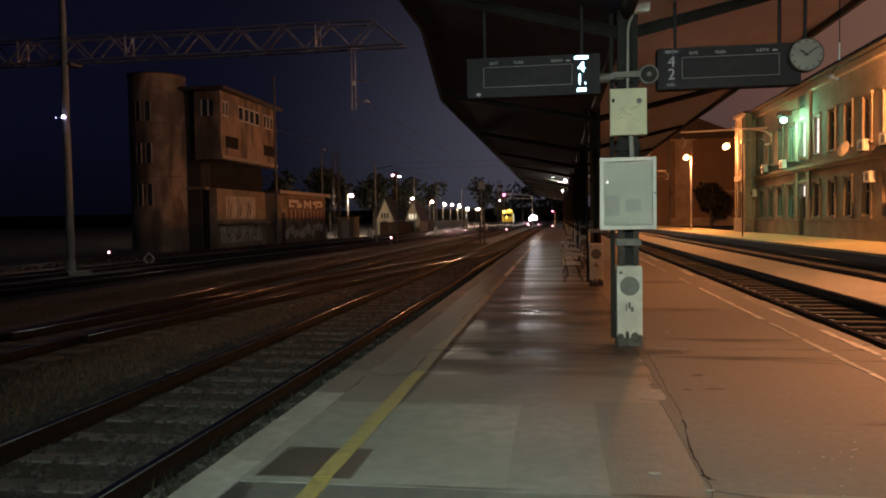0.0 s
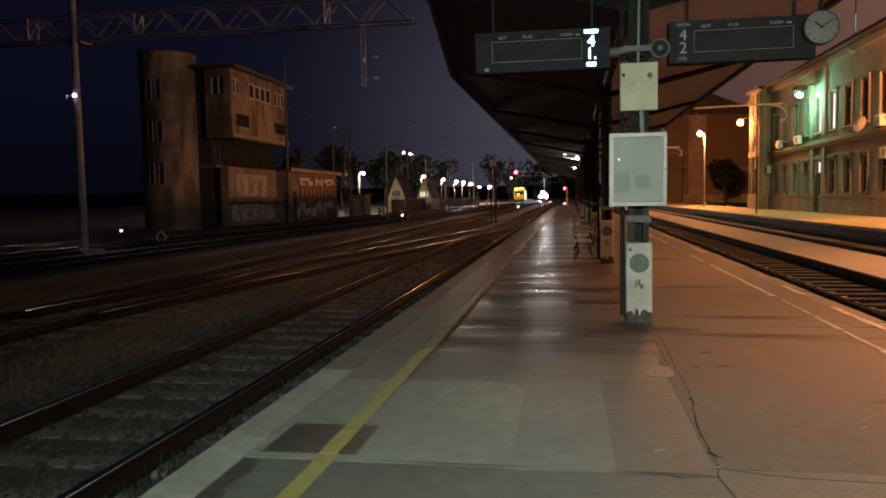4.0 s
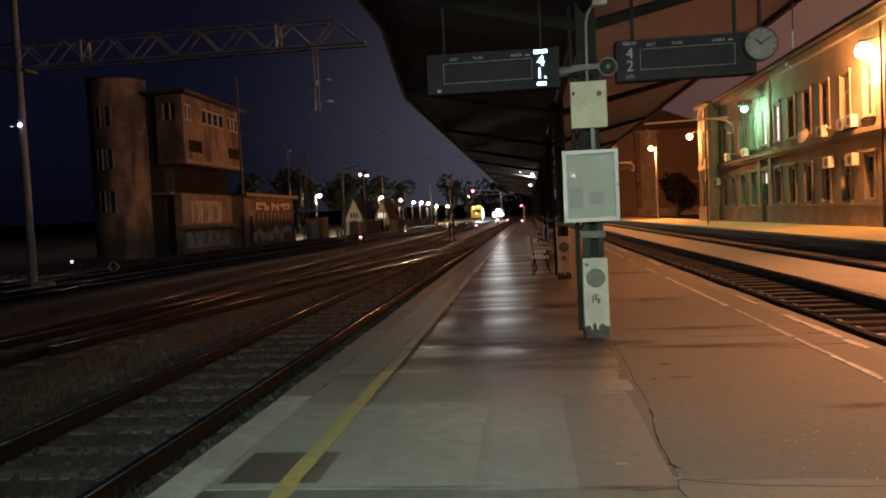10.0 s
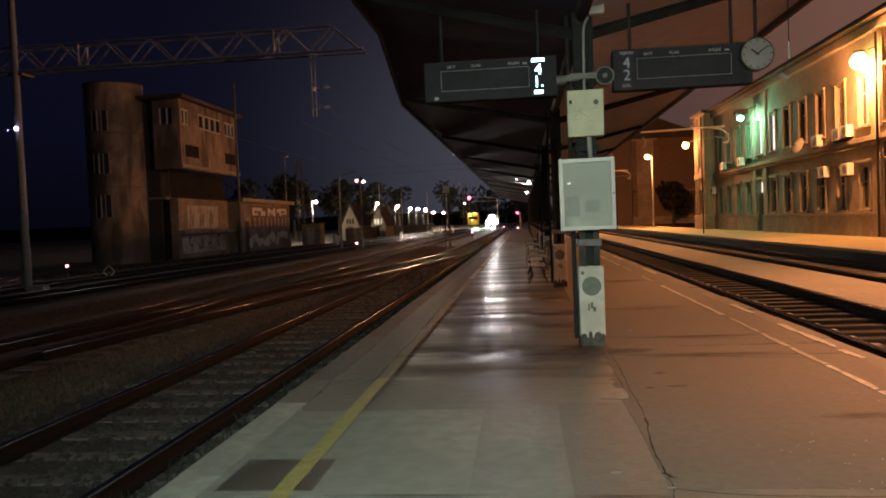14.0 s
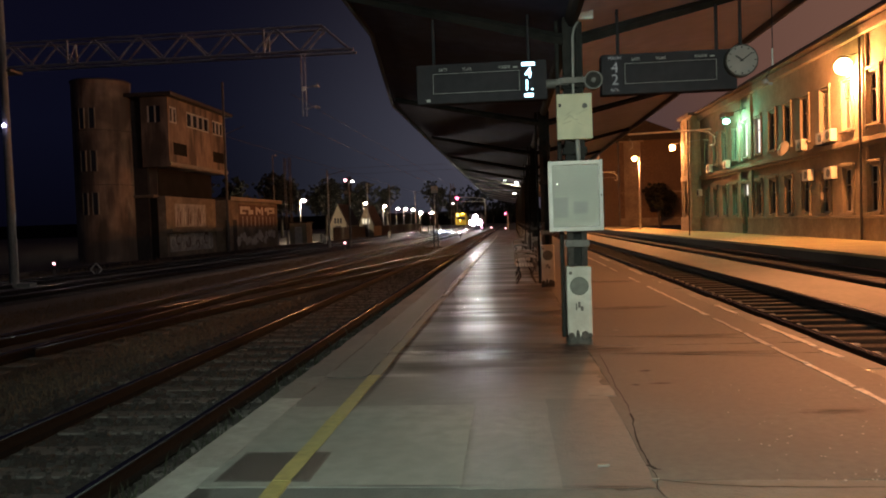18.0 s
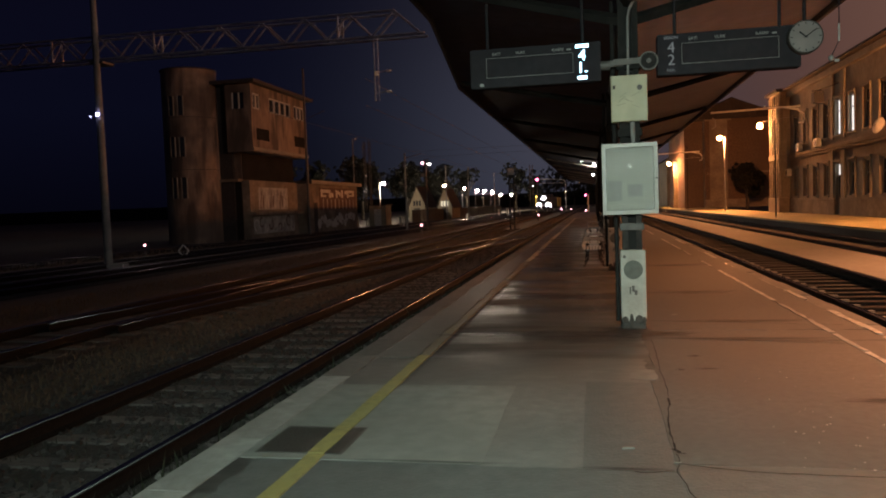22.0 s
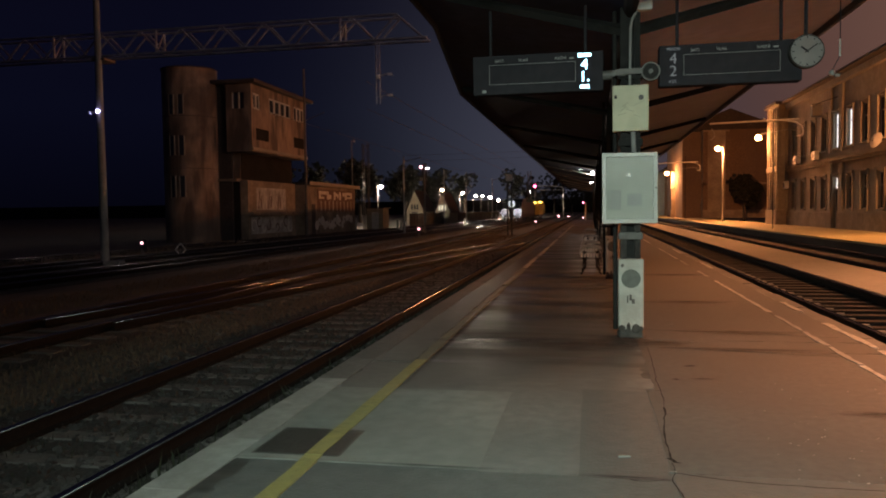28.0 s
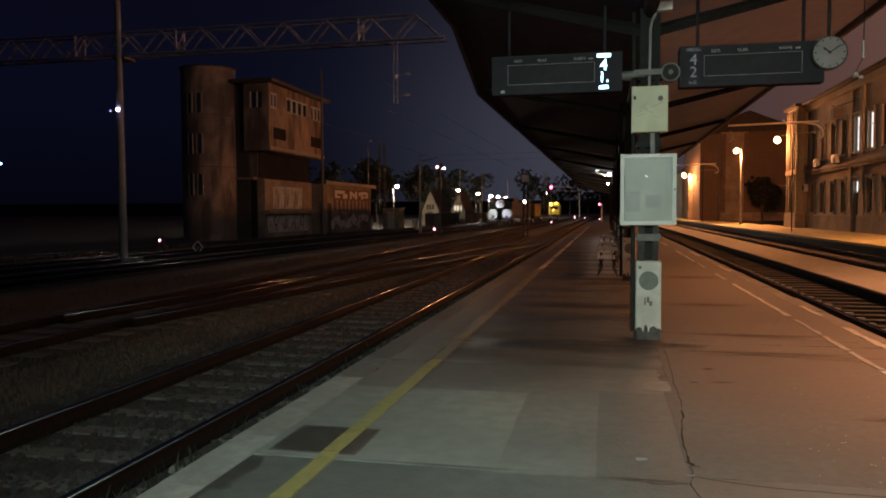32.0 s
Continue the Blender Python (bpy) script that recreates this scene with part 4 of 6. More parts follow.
def post_lamp(at, h, glow_mat, material, label, reach, r, group):
    p = thing("lamp_post", at, 0, label, "lamp post", group)
    part("pole", rod(bmesh.new(), (0, 0, 0), (0, 0, h + 0.1), 0.055, 0.04), material, p)
    part("base", rod(bmesh.new(), (0, 0, 0), (0, 0, 0.5), 0.11), material, p)
    part("arm", rod(bmesh.new(), (0, 0, h + 0.05), (reach, 0, h + 0.12), 0.03), material, p)
    part("head", boxed(reach - 0.28, reach + 0.28, -0.15, 0.15, h + 0.06, h + 0.18, 0.03), material, p, "lamp housing")
    part("bulb", ball(bmesh.new(), (reach, 0, h), r, 14, (1.05, 0.95, 0.95)), glow_mat, p, "glowing bulb")
    return p


post_lamp((12.7, 75.7, 0.24), 6.95, G_SODIUM, M_GALV, "tall grey post with a glowing orange sodium lamp", -0.45, 0.24, "platform lamp posts")
for lx, ly, lz in YARD_LAMPS:
    post_lamp((lx, ly, -0.36), lz + 0.36, G_WHITE, M_POLE, "yard lamp post with a round white lamp", 0.5, 0.14 + ly * 0.0004, "yard lamps")

# posts out of view; the second only carries the added fill
for y in (7.5, 15.5):
    post_lamp((12.65, y, 0.24), 7.5, G_SODIUM, M_GALV, "tall grey post with a glowing orange sodium lamp", -0.45, 0.2, "platform lamp posts")
# unseen mast added to carry the tower fill
hm = thing("roof_mast", (16.2, 20.0, 0.0), 0, "added unseen roof mast for the fill light on tower and yard", "lamp post")
part("pole", rod(bmesh.new(), (0, 0, 8.9), (0, 0, 14.6), 0.08, 0.05), M_DARKSTEEL, hm)
part("arm", rod(bmesh.new(), (0, 0, 14.5), (-0.8, 0, 14.6), 0.04), M_DARKSTEEL, hm)
part("head", boxed(-1.35, -0.8, -0.2, 0.2, 14.62, 14.76, 0.03), M_STEEL, hm, "floodlight housing")

# green-tinged floodlight; an added hood of two halves closes when it goes out
green = thing("green_floodlight", (14.1, 50.6, 7.5), 0, "green-tinged floodlight on a wall arm, going dark later", "lamp")
part("arm", rod(bmesh.new(), (0.0, 0, 0.42), (1.1, -0.5, 0.75), 0.03), M_STEEL, green)
part("bracket", boxed(-0.3, 0.3, -0.012, 0.012, 0.38, 0.44), M_STEEL, green)
part("stem", rod(bmesh.new(), (0, 0, 0.1), (0, 0, 0.4), 0.025), M_STEEL, green)
part("bulb", ball(bmesh.new(), (0.0, 0.0, 0.0), 0.2, 14, (1.1, 1, 0.8)), G_GREEN, green)

# overhead line mast on the side platform
lm = thing("line_mast", (11.5, 50, 0.24), 0, "pale steel overhead line mast with a crossbar and curved drop arms", "line mast")
part("mast", rod(bmesh.new(), (0, 0, 0), (0, 0, 7.35), 0.04, 0.03), M_DARKPIPE, lm)
part("crossbar", rod(bmesh.new(), (-3.75, 0, 6.62), (1.45, 0, 6.74), 0.055), M_AC, lm, "pale horizontal tube")
part("drop_arm", rods([(0.5, 0, 6.7), (1.3, 0, 6.55), (1.65, 0, 6.25), (1.7, 0, 5.9), (1.6, 0, 5.72), (1.35, 0, 5.72)], 0.05), M_AC, lm)
part("drop_arm", rods([(-3.65, 0, 6.3), (-3.48, 0, 6.05), (-3.5, 0, 5.75), (-3.7, 0, 5.62)], 0.035), M_GALV, lm)
part("brace", rods([(1.4, 0, 6.0), (0.8, 0, 6.1), (-0.3, 0, 5.95)], 0.025), M_GALV, lm)
part("insulator", boxed(-0.62, -0.5, -0.06, 0.06, 6.7, 6.86, 0.02), M_GALV, lm)

copy_thing(lm, pose(11.25, 92.5, 0.24))


# ---- canopy ----
canopy = thing("platform_canopy", (0, 0, 0), 0, "long dark butterfly canopy over the island platform", "canopy")
# the yard edge stands farther out beyond the second bay
YARD_EDGE = [(-8, -2.0), (12, -2.0), (19, -2.78), (104, -2.78)]
part("roof_sheet", loft([[(xe, y, 4.62), (0.9, y, 4.12), (0.9, y, 4.22), (xe, y, 4.70)] for y, xe in YARD_EDGE]), M_CANOPY, canopy, "roof sheet kept dark for the unlit side")
part("fascia", loft([[(xe - 0.06, y, 4.56), (xe - 0.004, y, 4.56), (xe - 0.004, y, 4.74), (xe - 0.06, y, 4.74)] for y, xe in YARD_EDGE]), M_DARKSTEEL, canopy)
part("roof_sheet", prism([(0.904, 4.12), (4.2, 4.62), (4.2, 4.70), (0.904, 4.22)], -8, 104), M_CANOPYHAZE, canopy, "roof sheet made paler for the lamp haze")
part("fascia", boxed(4.21, 4.27, -8, 104, 4.52, 4.74, 0.01), M_STEEL, canopy)
part("gutter", rod(bmesh.new(), (0.9, -8, 4.10), (0.9, 104, 4.10), 0.09, seg=8), M_DARKPIPE, canopy)
POSTS = [9.86 + 8.24 * k for k in range(12)]
for y in (1.6, *POSTS):
    for s, xe in ((-1, -1.95 if y < 12 else -2.6), (1, 4.15)):
        bm = bmesh.new()
        rod(bm, (0.9 + 0.05 * s, y, 3.85), (xe, y, 4.56), 0.075, 0.05, seg=4)
        # far arms pale as if lamplit, near arms dark as if in shade
        part("arm", bm, M_GALV if y > 45 else M_POSTSHADE, canopy, "tapered steel cantilever arm")
tube = thing("tube_light", (0.6, -1.0, 3.5), 0, "fluorescent tube light under the canopy", "lamp")
part("casing", boxed(-0.62, 0.62, -0.07, 0.07, 0.33, 0.4, 0.01), M_STEEL, tube)
for x in (-0.4, 0.4):
    part("hanger", rod(bmesh.new(), (x, 0, 0.39), (x, 0, 0.8), 0.012), M_STEEL, tube)


def canopy_post(y, bin_hole=True):
    p = thing("canopy_post", (0.9, y, 0), 0, "steel channel canopy post on a whitewashed concrete foot", "post", "canopy posts")
    for s in (-1, 1):
        # upper length is a darker copy: the shade under the canopy in its colour
        for z0, z1, mat, lab in ((0.8, 1.5, M_POST, "weathered grey steel channel"), (1.504, 4.12, M_POSTSHADE, "steel channel darkened as in shade")):
            bm = boxed(s * 0.05, s * 0.06, -0.09, 0.09, z0, z1)
            box(bm, s * 0.06, s * 0.12, -0.09, -0.078, z0, z1), box(bm, s * 0.06, s * 0.12, 0.078, 0.09, z0, z1)
            part("channel", bm, mat, p, lab)
    part("web", boxed(-0.05, 0.05, -0.012, 0.012, 0.8, 4.12), M_POSTSHADE, p, "dark steel web plate")
    for z in (1.28, 2.45, 3.28):
        part("tie_plate", boxed(-0.15, 0.15, -0.105, 0.105, z - 0.045, z + 0.045, 0.008), M_POSTSHADE if z > 2 else M_STEEL, p)
    foot = part("foot", boxed(-0.155, 0.155, -0.16, 0.16, 0.10, 0.99, 0.018), M_BASE, p, "chipped whitewashed concrete foot")
    bm = boxed(-0.15, 0.15, -0.15, 0.15, -0.02, 0.13, 0.03)
    for v in bm.verts:
        v.co.x += rng.uniform(-0.015, 0.012)
        v.co.y += rng.uniform(-0.012, 0.012)
    part("footing", bm, M_BASEDIRT, p, "dark broken footing")
    for cx, cw, ch in ((-0.11, 0.05, 0.05), (-0.03, 0.03, 0.09), (0.06, 0.06, 0.07), (0.125, 0.03, 0.04)):
        ch_bm = bmesh.new()
        bmesh.ops.create_cone(ch_bm, cap_ends=True, segments=7, radius1=1, radius2=0.8, depth=0.012, matrix=pose(cx, -0.158, 0.12, 90) @ Matrix.Diagonal((cw, ch, 1, 1)))
        part("broken_edge", ch_bm, M_BASEDIRT, foot, "dark spot where the whitewash has broken away")
    part("opening", disc(bmesh.new(), (0, -0.158, 0.745), 0.118, 0.012, "Y", 28), M_FLAP, foot, "round grey metal flap")
    part("rivet", disc(bmesh.new(), (-0.105, -0.160, 0.91), 0.022, 0.008, "Y", 12), M_STEEL, foot)
    for a, b, c, d in ((-0.05, -0.032, 0.44, 0.53), (-0.02, 0.01, 0.47, 0.545), (0.01, 0.045, 0.43, 0.49)):
        part("mark", boxed(a, b, -0.164, -0.158, c, d), M_STEEL, foot)
    part("downpipe", rod(bmesh.new(), (-0.188, 0.02, 0.08), (-0.188, 0.02, 4.1), 0.028, seg=10), M_DARKPIPE, p, "dark rain pipe")
    return p


for y in (-6.62, *POSTS):
    canopy_post(y)
bl = thing("bulkhead_lamp", (1.31, -6.5, 2.73), 0, "small warm bulkhead lamp on a canopy post", "lamp")
part("bulb", ball(bmesh.new(), (0, 0.04, 0), 0.05), G_WARM, bl)
part("arm", boxed(-0.32, 0.05, -0.06, -0.02, -0.03, 0.03), M_STEEL, bl)
cl = thing("canopy_lamp", (0.4, 51.0, 3.9), 0, "white bulb and tube fixture under the canopy", "lamp")
part("bulb", ball(bmesh.new(), (0.12, 0, 0.12), 0.11), G_POINT, cl)
part("tube", boxed(-0.75, -0.05, -0.04, 0.04, 0.36, 0.42, 0.01), G_TUBE, cl, "short white tube")
part("stem", rod(bmesh.new(), (0.12, 0, 0.2), (0.12, 0, 0.42), 0.02), M_STEEL, cl)
cl2 = thing("canopy_lamp", (0.45, 67.5, 3.95), 0, "small white bulb under the canopy", "lamp")
part("bulb", ball(bmesh.new(), (0, 0, 0), 0.1), G_POINT, cl2)
part("stem", rod(bmesh.new(), (0, 0, 0.08), (0, 0, 0.36), 0.02), M_STEEL, cl2)

# notice board and switch box on the first post
nb = thing("notice_board", (0.884, 9.70, 1.877), -0.6, "white-framed empty notice board with two faded papers", "notice board")
part("back", boxed(-0.29, 0.29, -0.03, 0.02, -0.39, 0.39), M_BOARD, nb, "grey-white backing sheet")
for n, a in (("frame_side", (-0.335, -0.288, -0.055, 0.025, -0.44, 0.44)), ("frame_side", (0.288, 0.335, -0.055, 0.025, -0.44, 0.44)), ("frame_rail", (-0.288, 0.288, -0.053, 0.025, 0.388, 0.438)), ("frame_rail", (-0.288, 0.288, -0.053, 0.025, -0.438, -0.388))):
    part(n, boxed(*a, bevel=0.006), M_WHITEFRAME, nb, "white frame bar")
part("paper", boxed(-0.27, -0.10, -0.034, -0.03, -0.27, -0.02), M_PAPER, nb, "faded sheet")
part("paper", boxed(-0.03, 0.15, -0.034, -0.03, -0.22, -0.07), M_PAPER, nb, "faded sheet")
pane = part("pane", boxed(-0.288, 0.288, -0.047, -0.043, -0.388, 0.388), M_PANE, nb, "clear glass pane")
pane.visible_shadow = False
part("lock", disc(bmesh.new(), (0.315, -0.058, 0.0), 0.012, 0.012, "Y", 10), M_STEEL, nb)
part("mounting", boxed(-0.1, 0.1, 0.02, 0.075, -0.3, 0.3), M_STEEL, nb)

sb = thing("switch_box", (0.897, 9.70, 2.865), -0.8, "cream metal switch box with a round lock", "switch box")
part("body", boxed(-0.215, 0.215, 0.0, 0.16, -0.28, 0.28, 0.008), M_CREAM, sb)
part("door", boxed(-0.218, 0.218, -0.03, -0.001, -0.282, 0.282, 0.01), M_CREAM, sb, "cream enamelled door")
part("lock", disc(bmesh.new(), (0.125, -0.036, 0.125), 0.032, 0.016, "Y", 16), M_STEEL, sb, "round metal lock")
part("plate", boxed(-0.195, -0.165, -0.036, -0.03, 0.12, 0.16), M_BLACK, sb, "small dark tag")
for i in range(7):
    x, z = rng.uniform(-0.16, 0.06), rng.uniform(-0.1, 0.08)
    part("scratch", rod(bmesh.new(), (x, -0.031, z), (x + rng.uniform(0.04, 0.14), -0.031, z + rng.uniform(-0.05, 0.07)), 0.0035, seg=5), M_SCRATCH, sb)

con = thing("conduit", (0.9, 9.7, 0), 0, "pale bent cable conduit rising above the switch box", "conduit")
part("pipe", rods([(-0.01, 0.02, 3.1), (0.0, 0.02, 3.85), (0.02, 0.02, 3.95), (0.07, 0.02, 4.05), (0.12, 0.02, 4.12)], 0.016), M_GALV, con)
part("pipe", rods([(0.04, 0.05, 2.3), (0.03, 0.05, 2.6)], 0.03), M_GALV, con)
part("junction_box", boxed(0.06, 0.26, -0.05, 0.08, 4.05, 4.2, 0.02), M_AC, con)
hn = thing("loudspeaker", (1.136, 9.70, 3.30), 0, "round grey platform loudspeaker", "loudspeaker")
part("rim", disc(bmesh.new(), (0, 0, 0), 0.115, 0.1, "Y", 24), M_STEEL, hn)
part("cone", disc(bmesh.new(), (0, -0.053, 0), 0.095, 0.012, "Y", 24), M_DARKPIPE, hn)
part("centre", disc(bmesh.new(), (0, -0.062, 0), 0.028, 0.02, "Y", 14), M_STEEL, hn)
part("bracket", boxed(-0.42, -0.08, -0.03, 0.03, -0.02, 0.05), M_STEEL, hn)
h2 = thing("loudspeaker", (0.62, 9.74, 3.29), 0, "grey loudspeaker turned along the platform", "loudspeaker")
part("rim", disc(bmesh.new(), (0, 0, 0), 0.06, 0.12, "X", 18), M_STEEL, h2)
part("bracket", boxed(0.05, 0.22, -0.03, 0.03, -0.02, 0.05), M_STEEL, h2)


# ---- hanging signs ----
def tx(x, z, y=-0.105):
    return pose(x, y, z, 90, 0, 0)


def departure_sign(at, cx, w, num_x, digits, lit, arrow_x):
    s = thing("departure_sign", at, 0, f"black hanging departure sign, platform number {'lit cyan' if lit else 'unlit'}", "departure sign", "hanging departure signs")
    body = part("housing", boxed(-0.82, 0.82, -0.1, 0.1, -0.25, 0.245, 0.02), M_BLACK, s)
    x0, x1, z0, z1 = cx - w / 2, cx + w / 2, -0.125, 0.125
    for n, a in (("border", (x0, x1, z1 - 0.004, z1)), ("border", (x0, x1, z0, z0 + 0.004)), ("border", (x0, x0 + 0.004, z0, z1)), ("border", (x1 - 0.004, x1, z0, z1))):
        part(n, boxed(a[0], a[1], -0.104, -0.1, a[2], a[3]), M_GREYLINE, body, "thin pale outline")
    for f, word in ((0.12, "SATI"), (0.40, "VLAK"), (0.83, "KASNI")):
        text_part("lettering", word, 0.052, tx(x0 + f * w, z1 + 0.045), M_GREYLINE, body)
    part("tick", boxed(x0 + 0.93 * w, x0 + 0.98 * w, -0.104, -0.1, z1 + 0.03, z1 + 0.05), M_GREYLINE, body)
    # the unlit number gets a faint glow of its own to show up
    gm = G_DISPLAY if lit else G_DISPDIM
    part("number_panel", boxed(num_x - 0.085, num_x + 0.085, -0.103, -0.1, -0.225, 0.225), M_BLACK, body)
    for z, d in ((0.075, digits[0]), (-0.075, digits[1])):
        text_part("digit", d, 0.185, tx(num_x, z), gm, body, 0.008 if lit else 0.003)
    if lit:
        part("caption", boxed(num_x - 0.08, num_x + 0.08, -0.108, -0.1, 0.175, 0.215), gm, body, "lit caption bar")
        part("caption", boxed(num_x - 0.055, num_x + 0.055, -0.108, -0.1, -0.215, -0.175), gm, body, "lit caption bar")
    else:
        text_part("caption", "PERON", 0.05, tx(num_x, 0.195), gm, body)
        text_part("caption", "KOL.", 0.05, tx(num_x, -0.195), gm, body)
    part("arrow", boxed(arrow_x - 0.02, arrow_x + 0.03, -0.104, -0.1, -0.225, -0.19), M_GREYLINE, body)
    for x in (-0.6, 0.6):
        part("hanger", rod(bmesh.new(), (x, 0, 0.24), (x, 0, 4.18 - at[2]), 0.02), M_BLACK, s)
    return s


departure_sign((-0.25, 9.80, 3.352), -0.065, 1.09, 0.59, ("4", "1."), True, -0.68)
departure_sign((2.06, 9.80, 3.365), 0.02, 1.105, -0.655, ("4", "2"), False, 1.2)

ck = thing("platform_clock", (2.905, 9.60, 3.44), 0, "round unlit station clock with a pale face", "clock")
part("case", disc(bmesh.new(), (0, 0.06, 0), 0.195, 0.1, "Y", 32), M_POST, ck)
part("face", disc(bmesh.new(), (0, 0.005, 0), 0.178, 0.012, "Y", 32), M_CLOCK, ck, "pale grey dial")
part("hour_hand", boxed(-0.008, 0.008, -0.008, -0.002, -0.02, 0.09, m=pose(0, 0, 0, 0, -52, 0)), M_BLACK, ck)
part("minute_hand", boxed(-0.006, 0.006, -0.011, -0.005, -0.03, 0.14, m=pose(0, 0, 0, 0, 55, 0)), M_BLACK, ck)
for k in range(12):
    part("hour_mark", boxed(-0.005, 0.005, -0.006, -0.001, 0.145, 0.168, m=pose(0, 0, 0, 0, 30 * k, 0)), M_BLACK, ck)
part("hanger", rod(bmesh.new(), (0, 0.06, 0.19), (0, 0.06, 0.96), 0.02), M_BLACK, ck)


drop = thing("cable_drop", (3.22, 9.6, 0), 0, "thin pale cable drop with a small round end beside the clock", "cable")
part("cable", rod(bmesh.new(), (0.04, 0, 3.56), (0.04, 0, 4.44), 0.006, seg=6), M_BLACK, drop)
part("sleeve", rod(bmesh.new(), (0.04, 0, 3.36), (0.04, 0, 3.56), 0.011, seg=8), M_GALV, drop)
part("wire", rod(bmesh.new(), (-0.045, 0, 3.19), (0.04, 0, 3.37), 0.005, seg=6), M_BLACK, drop)
part("end_cap", ball(bmesh.new(), (-0.045, 0, 3.17), 0.036), M_GALV, drop)

blue = thing("blue_sign_lights", (-58, 60, -0.36), 0, "two bright blue light strips on a dark pole", "light")
part("pole", rod(bmesh.new(), (1.2, 0.1, 0), (1.2, 0.1, 7.2), 0.08), M_DARKSTEEL, blue)
part("crossbar", rod(bmesh.new(), (-1.0, 0.1, 6.72), (3.6, 0.1, 6.6), 0.04), M_DARKSTEEL, blue)
for x, z in ((-0.24, 6.75), (2.81, 6.63)):
    part("light_strip", boxed(x - 0.75, x + 0.75, -0.05, 0.05, z - 0.13, z + 0.13, 0.03), G_BLUE, blue, "glowing blue strip")

# ---- benches ----
def bench(y):
    b = thing("platform_bench", (0.42, y, 0), 0, "bare metal platform bench with thin bent legs", "bench", "platform benches")
    for k in range(6):
        part("seat_slat", boxed(-0.26 + k * 0.075, -0.205 + k * 0.075, -0.7, 0.7, 0.43, 0.445, 0.006), M_GALV, b, "worn bright metal slat")
    for k in range(4):
        part("back_slat", rod(bmesh.new(), (0.23 + 0.012 * k, -0.7, 0.52 + k * 0.1), (0.23 + 0.012 * k, 0.7, 0.52 + k * 0.1), 0.012, seg=6), M_STEEL, b)
    for s in (-0.62, 0.0, 0.62):
        part("armrest", rods([(-0.25, s, 0.45), (-0.29, s, 0.56), (-0.25, s, 0.65), (-0.12, s, 0.68), (0.1, s, 0.67), (0.25, s, 0.64)], 0.017), M_GALV, b, "looped bright tube armrest")
        part("back_post", rod(bmesh.new(), (0.23, s, 0.3), (0.28, s, 0.9), 0.016), M_STEEL, b)
    for s in (-0.55, 0.55):
        part("leg", rods([(-0.22, s, 0.43), (-0.14, s, 0.2), (-0.26, s, 0.0)], 0.016), M_DARKPIPE, b)
        part("leg", rods([(0.2, s, 0.43), (0.12, s, 0.2), (0.24, s, 0.0)], 0.016), M_DARKPIPE, b)
    return b


for y in (19.6, 22.4, 27.9, 36.2):
    bench(y)


# ---- tower on the far side ----
TX, TY, TR = -28.15, 50.8, 1.93
tower = thing("signal_tower", (0, 0, 0), 0, "derelict rendered signal tower with a rounded stair turret", "tower")
bm = bmesh.new()
bmesh.ops.create_cone(bm, cap_ends=True, segments=40, radius1=TR, radius2=TR, depth=12.4, matrix=Matrix.Translation((TX, TY, 5.8)))
turret = part("turret", bm, M_TOWER, tower, "rounded stair turret with stained render")
part("body", boxed(-28.9, -24.75, 51.6, 61.3, -0.4, 10.9), M_TOWER, tower)
# overhanging cabin storeys
part("cabin_wall", boxed(-25.35, -23.4, 50.8, 61.4, 6.12, 9.2), M_TOWER, tower)
part("cabin_wall", boxed(-25.3, -23.6, 51.0, 61.2, 9.2, 10.35), M_GLASS, tower, "dark cabin interior behind the windows")
part("cabin_top", boxed(-25.35, -23.4, 50.8, 61.4, 10.35, 10.95), M_TOWER, tower)
for a, b in ((50.8, 51.1), (52.25, 53.9), (58.05, 58.7), (60.9, 61.4)):
    part("pier", boxed(-23.95, -23.4, a, b, 9.2, 10.35), M_TOWER, tower)
part("pier", boxed(-25.35, -24.9, 50.8, 51.1, 9.2, 10.35), M_TOWER, tower)
for a, n in ((51.1, 2), (53.9, 4), (58.7, 3)):
    wdt = {2: 1.15, 4: 4.15, 3: 2.2}[n] / n
    for k in range(n):
        y = a + k * wdt
        w = part("window", boxed(-23.5, -23.42, y + 0.02, y + 0.12, 9.22, 10.33), M_WHITEFRAME, tower)
        part("frame", boxed(-23.5, -23.42, y + wdt - 0.12, y + wdt - 0.02, 9.22, 10.33), M_WHITEFRAME, w)
        part("frame", boxed(-23.5, -23.42, y + 0.12, y + wdt - 0.12, 10.22, 10.33), M_WHITEFRAME, w)
        part("frame", boxed(-23.5, -23.42, y + 0.12, y + wdt - 0.12, 9.22, 9.31), M_WHITEFRAME, w)
for k in range(3):
    part("window_post", boxed(-24.9 + k * 0.5, -24.82 + k * 0.5, 50.86, 50.94, 9.2, 10.35), M_WHITEFRAME, tower)
# near-black panels paint the darkness inside the cabin openings
for a, b, c, d in ((51.5, 53.7, 7.0, 7.85), (58.6, 60.9, 7.0, 7.85)):
    part("opening", boxed(-23.44, -23.392, a, b, c, d), M_CRACK_SHADE, tower, "dark panel for an unlit opening")
part("sill", boxed(-23.42, -23.3, 50.8, 61.4, 6.2, 6.42), M_TRIM, tower)
part("roof", boxed(-28.9, -22.9, 50.3, 61.9, 10.96, 11.2), M_ROOF, tower)
part("turret_cap", disc(bmesh.new(), (TX, TY, 12.03), TR + 0.06, 0.08, "Z", 40), M_ROOF, tower)
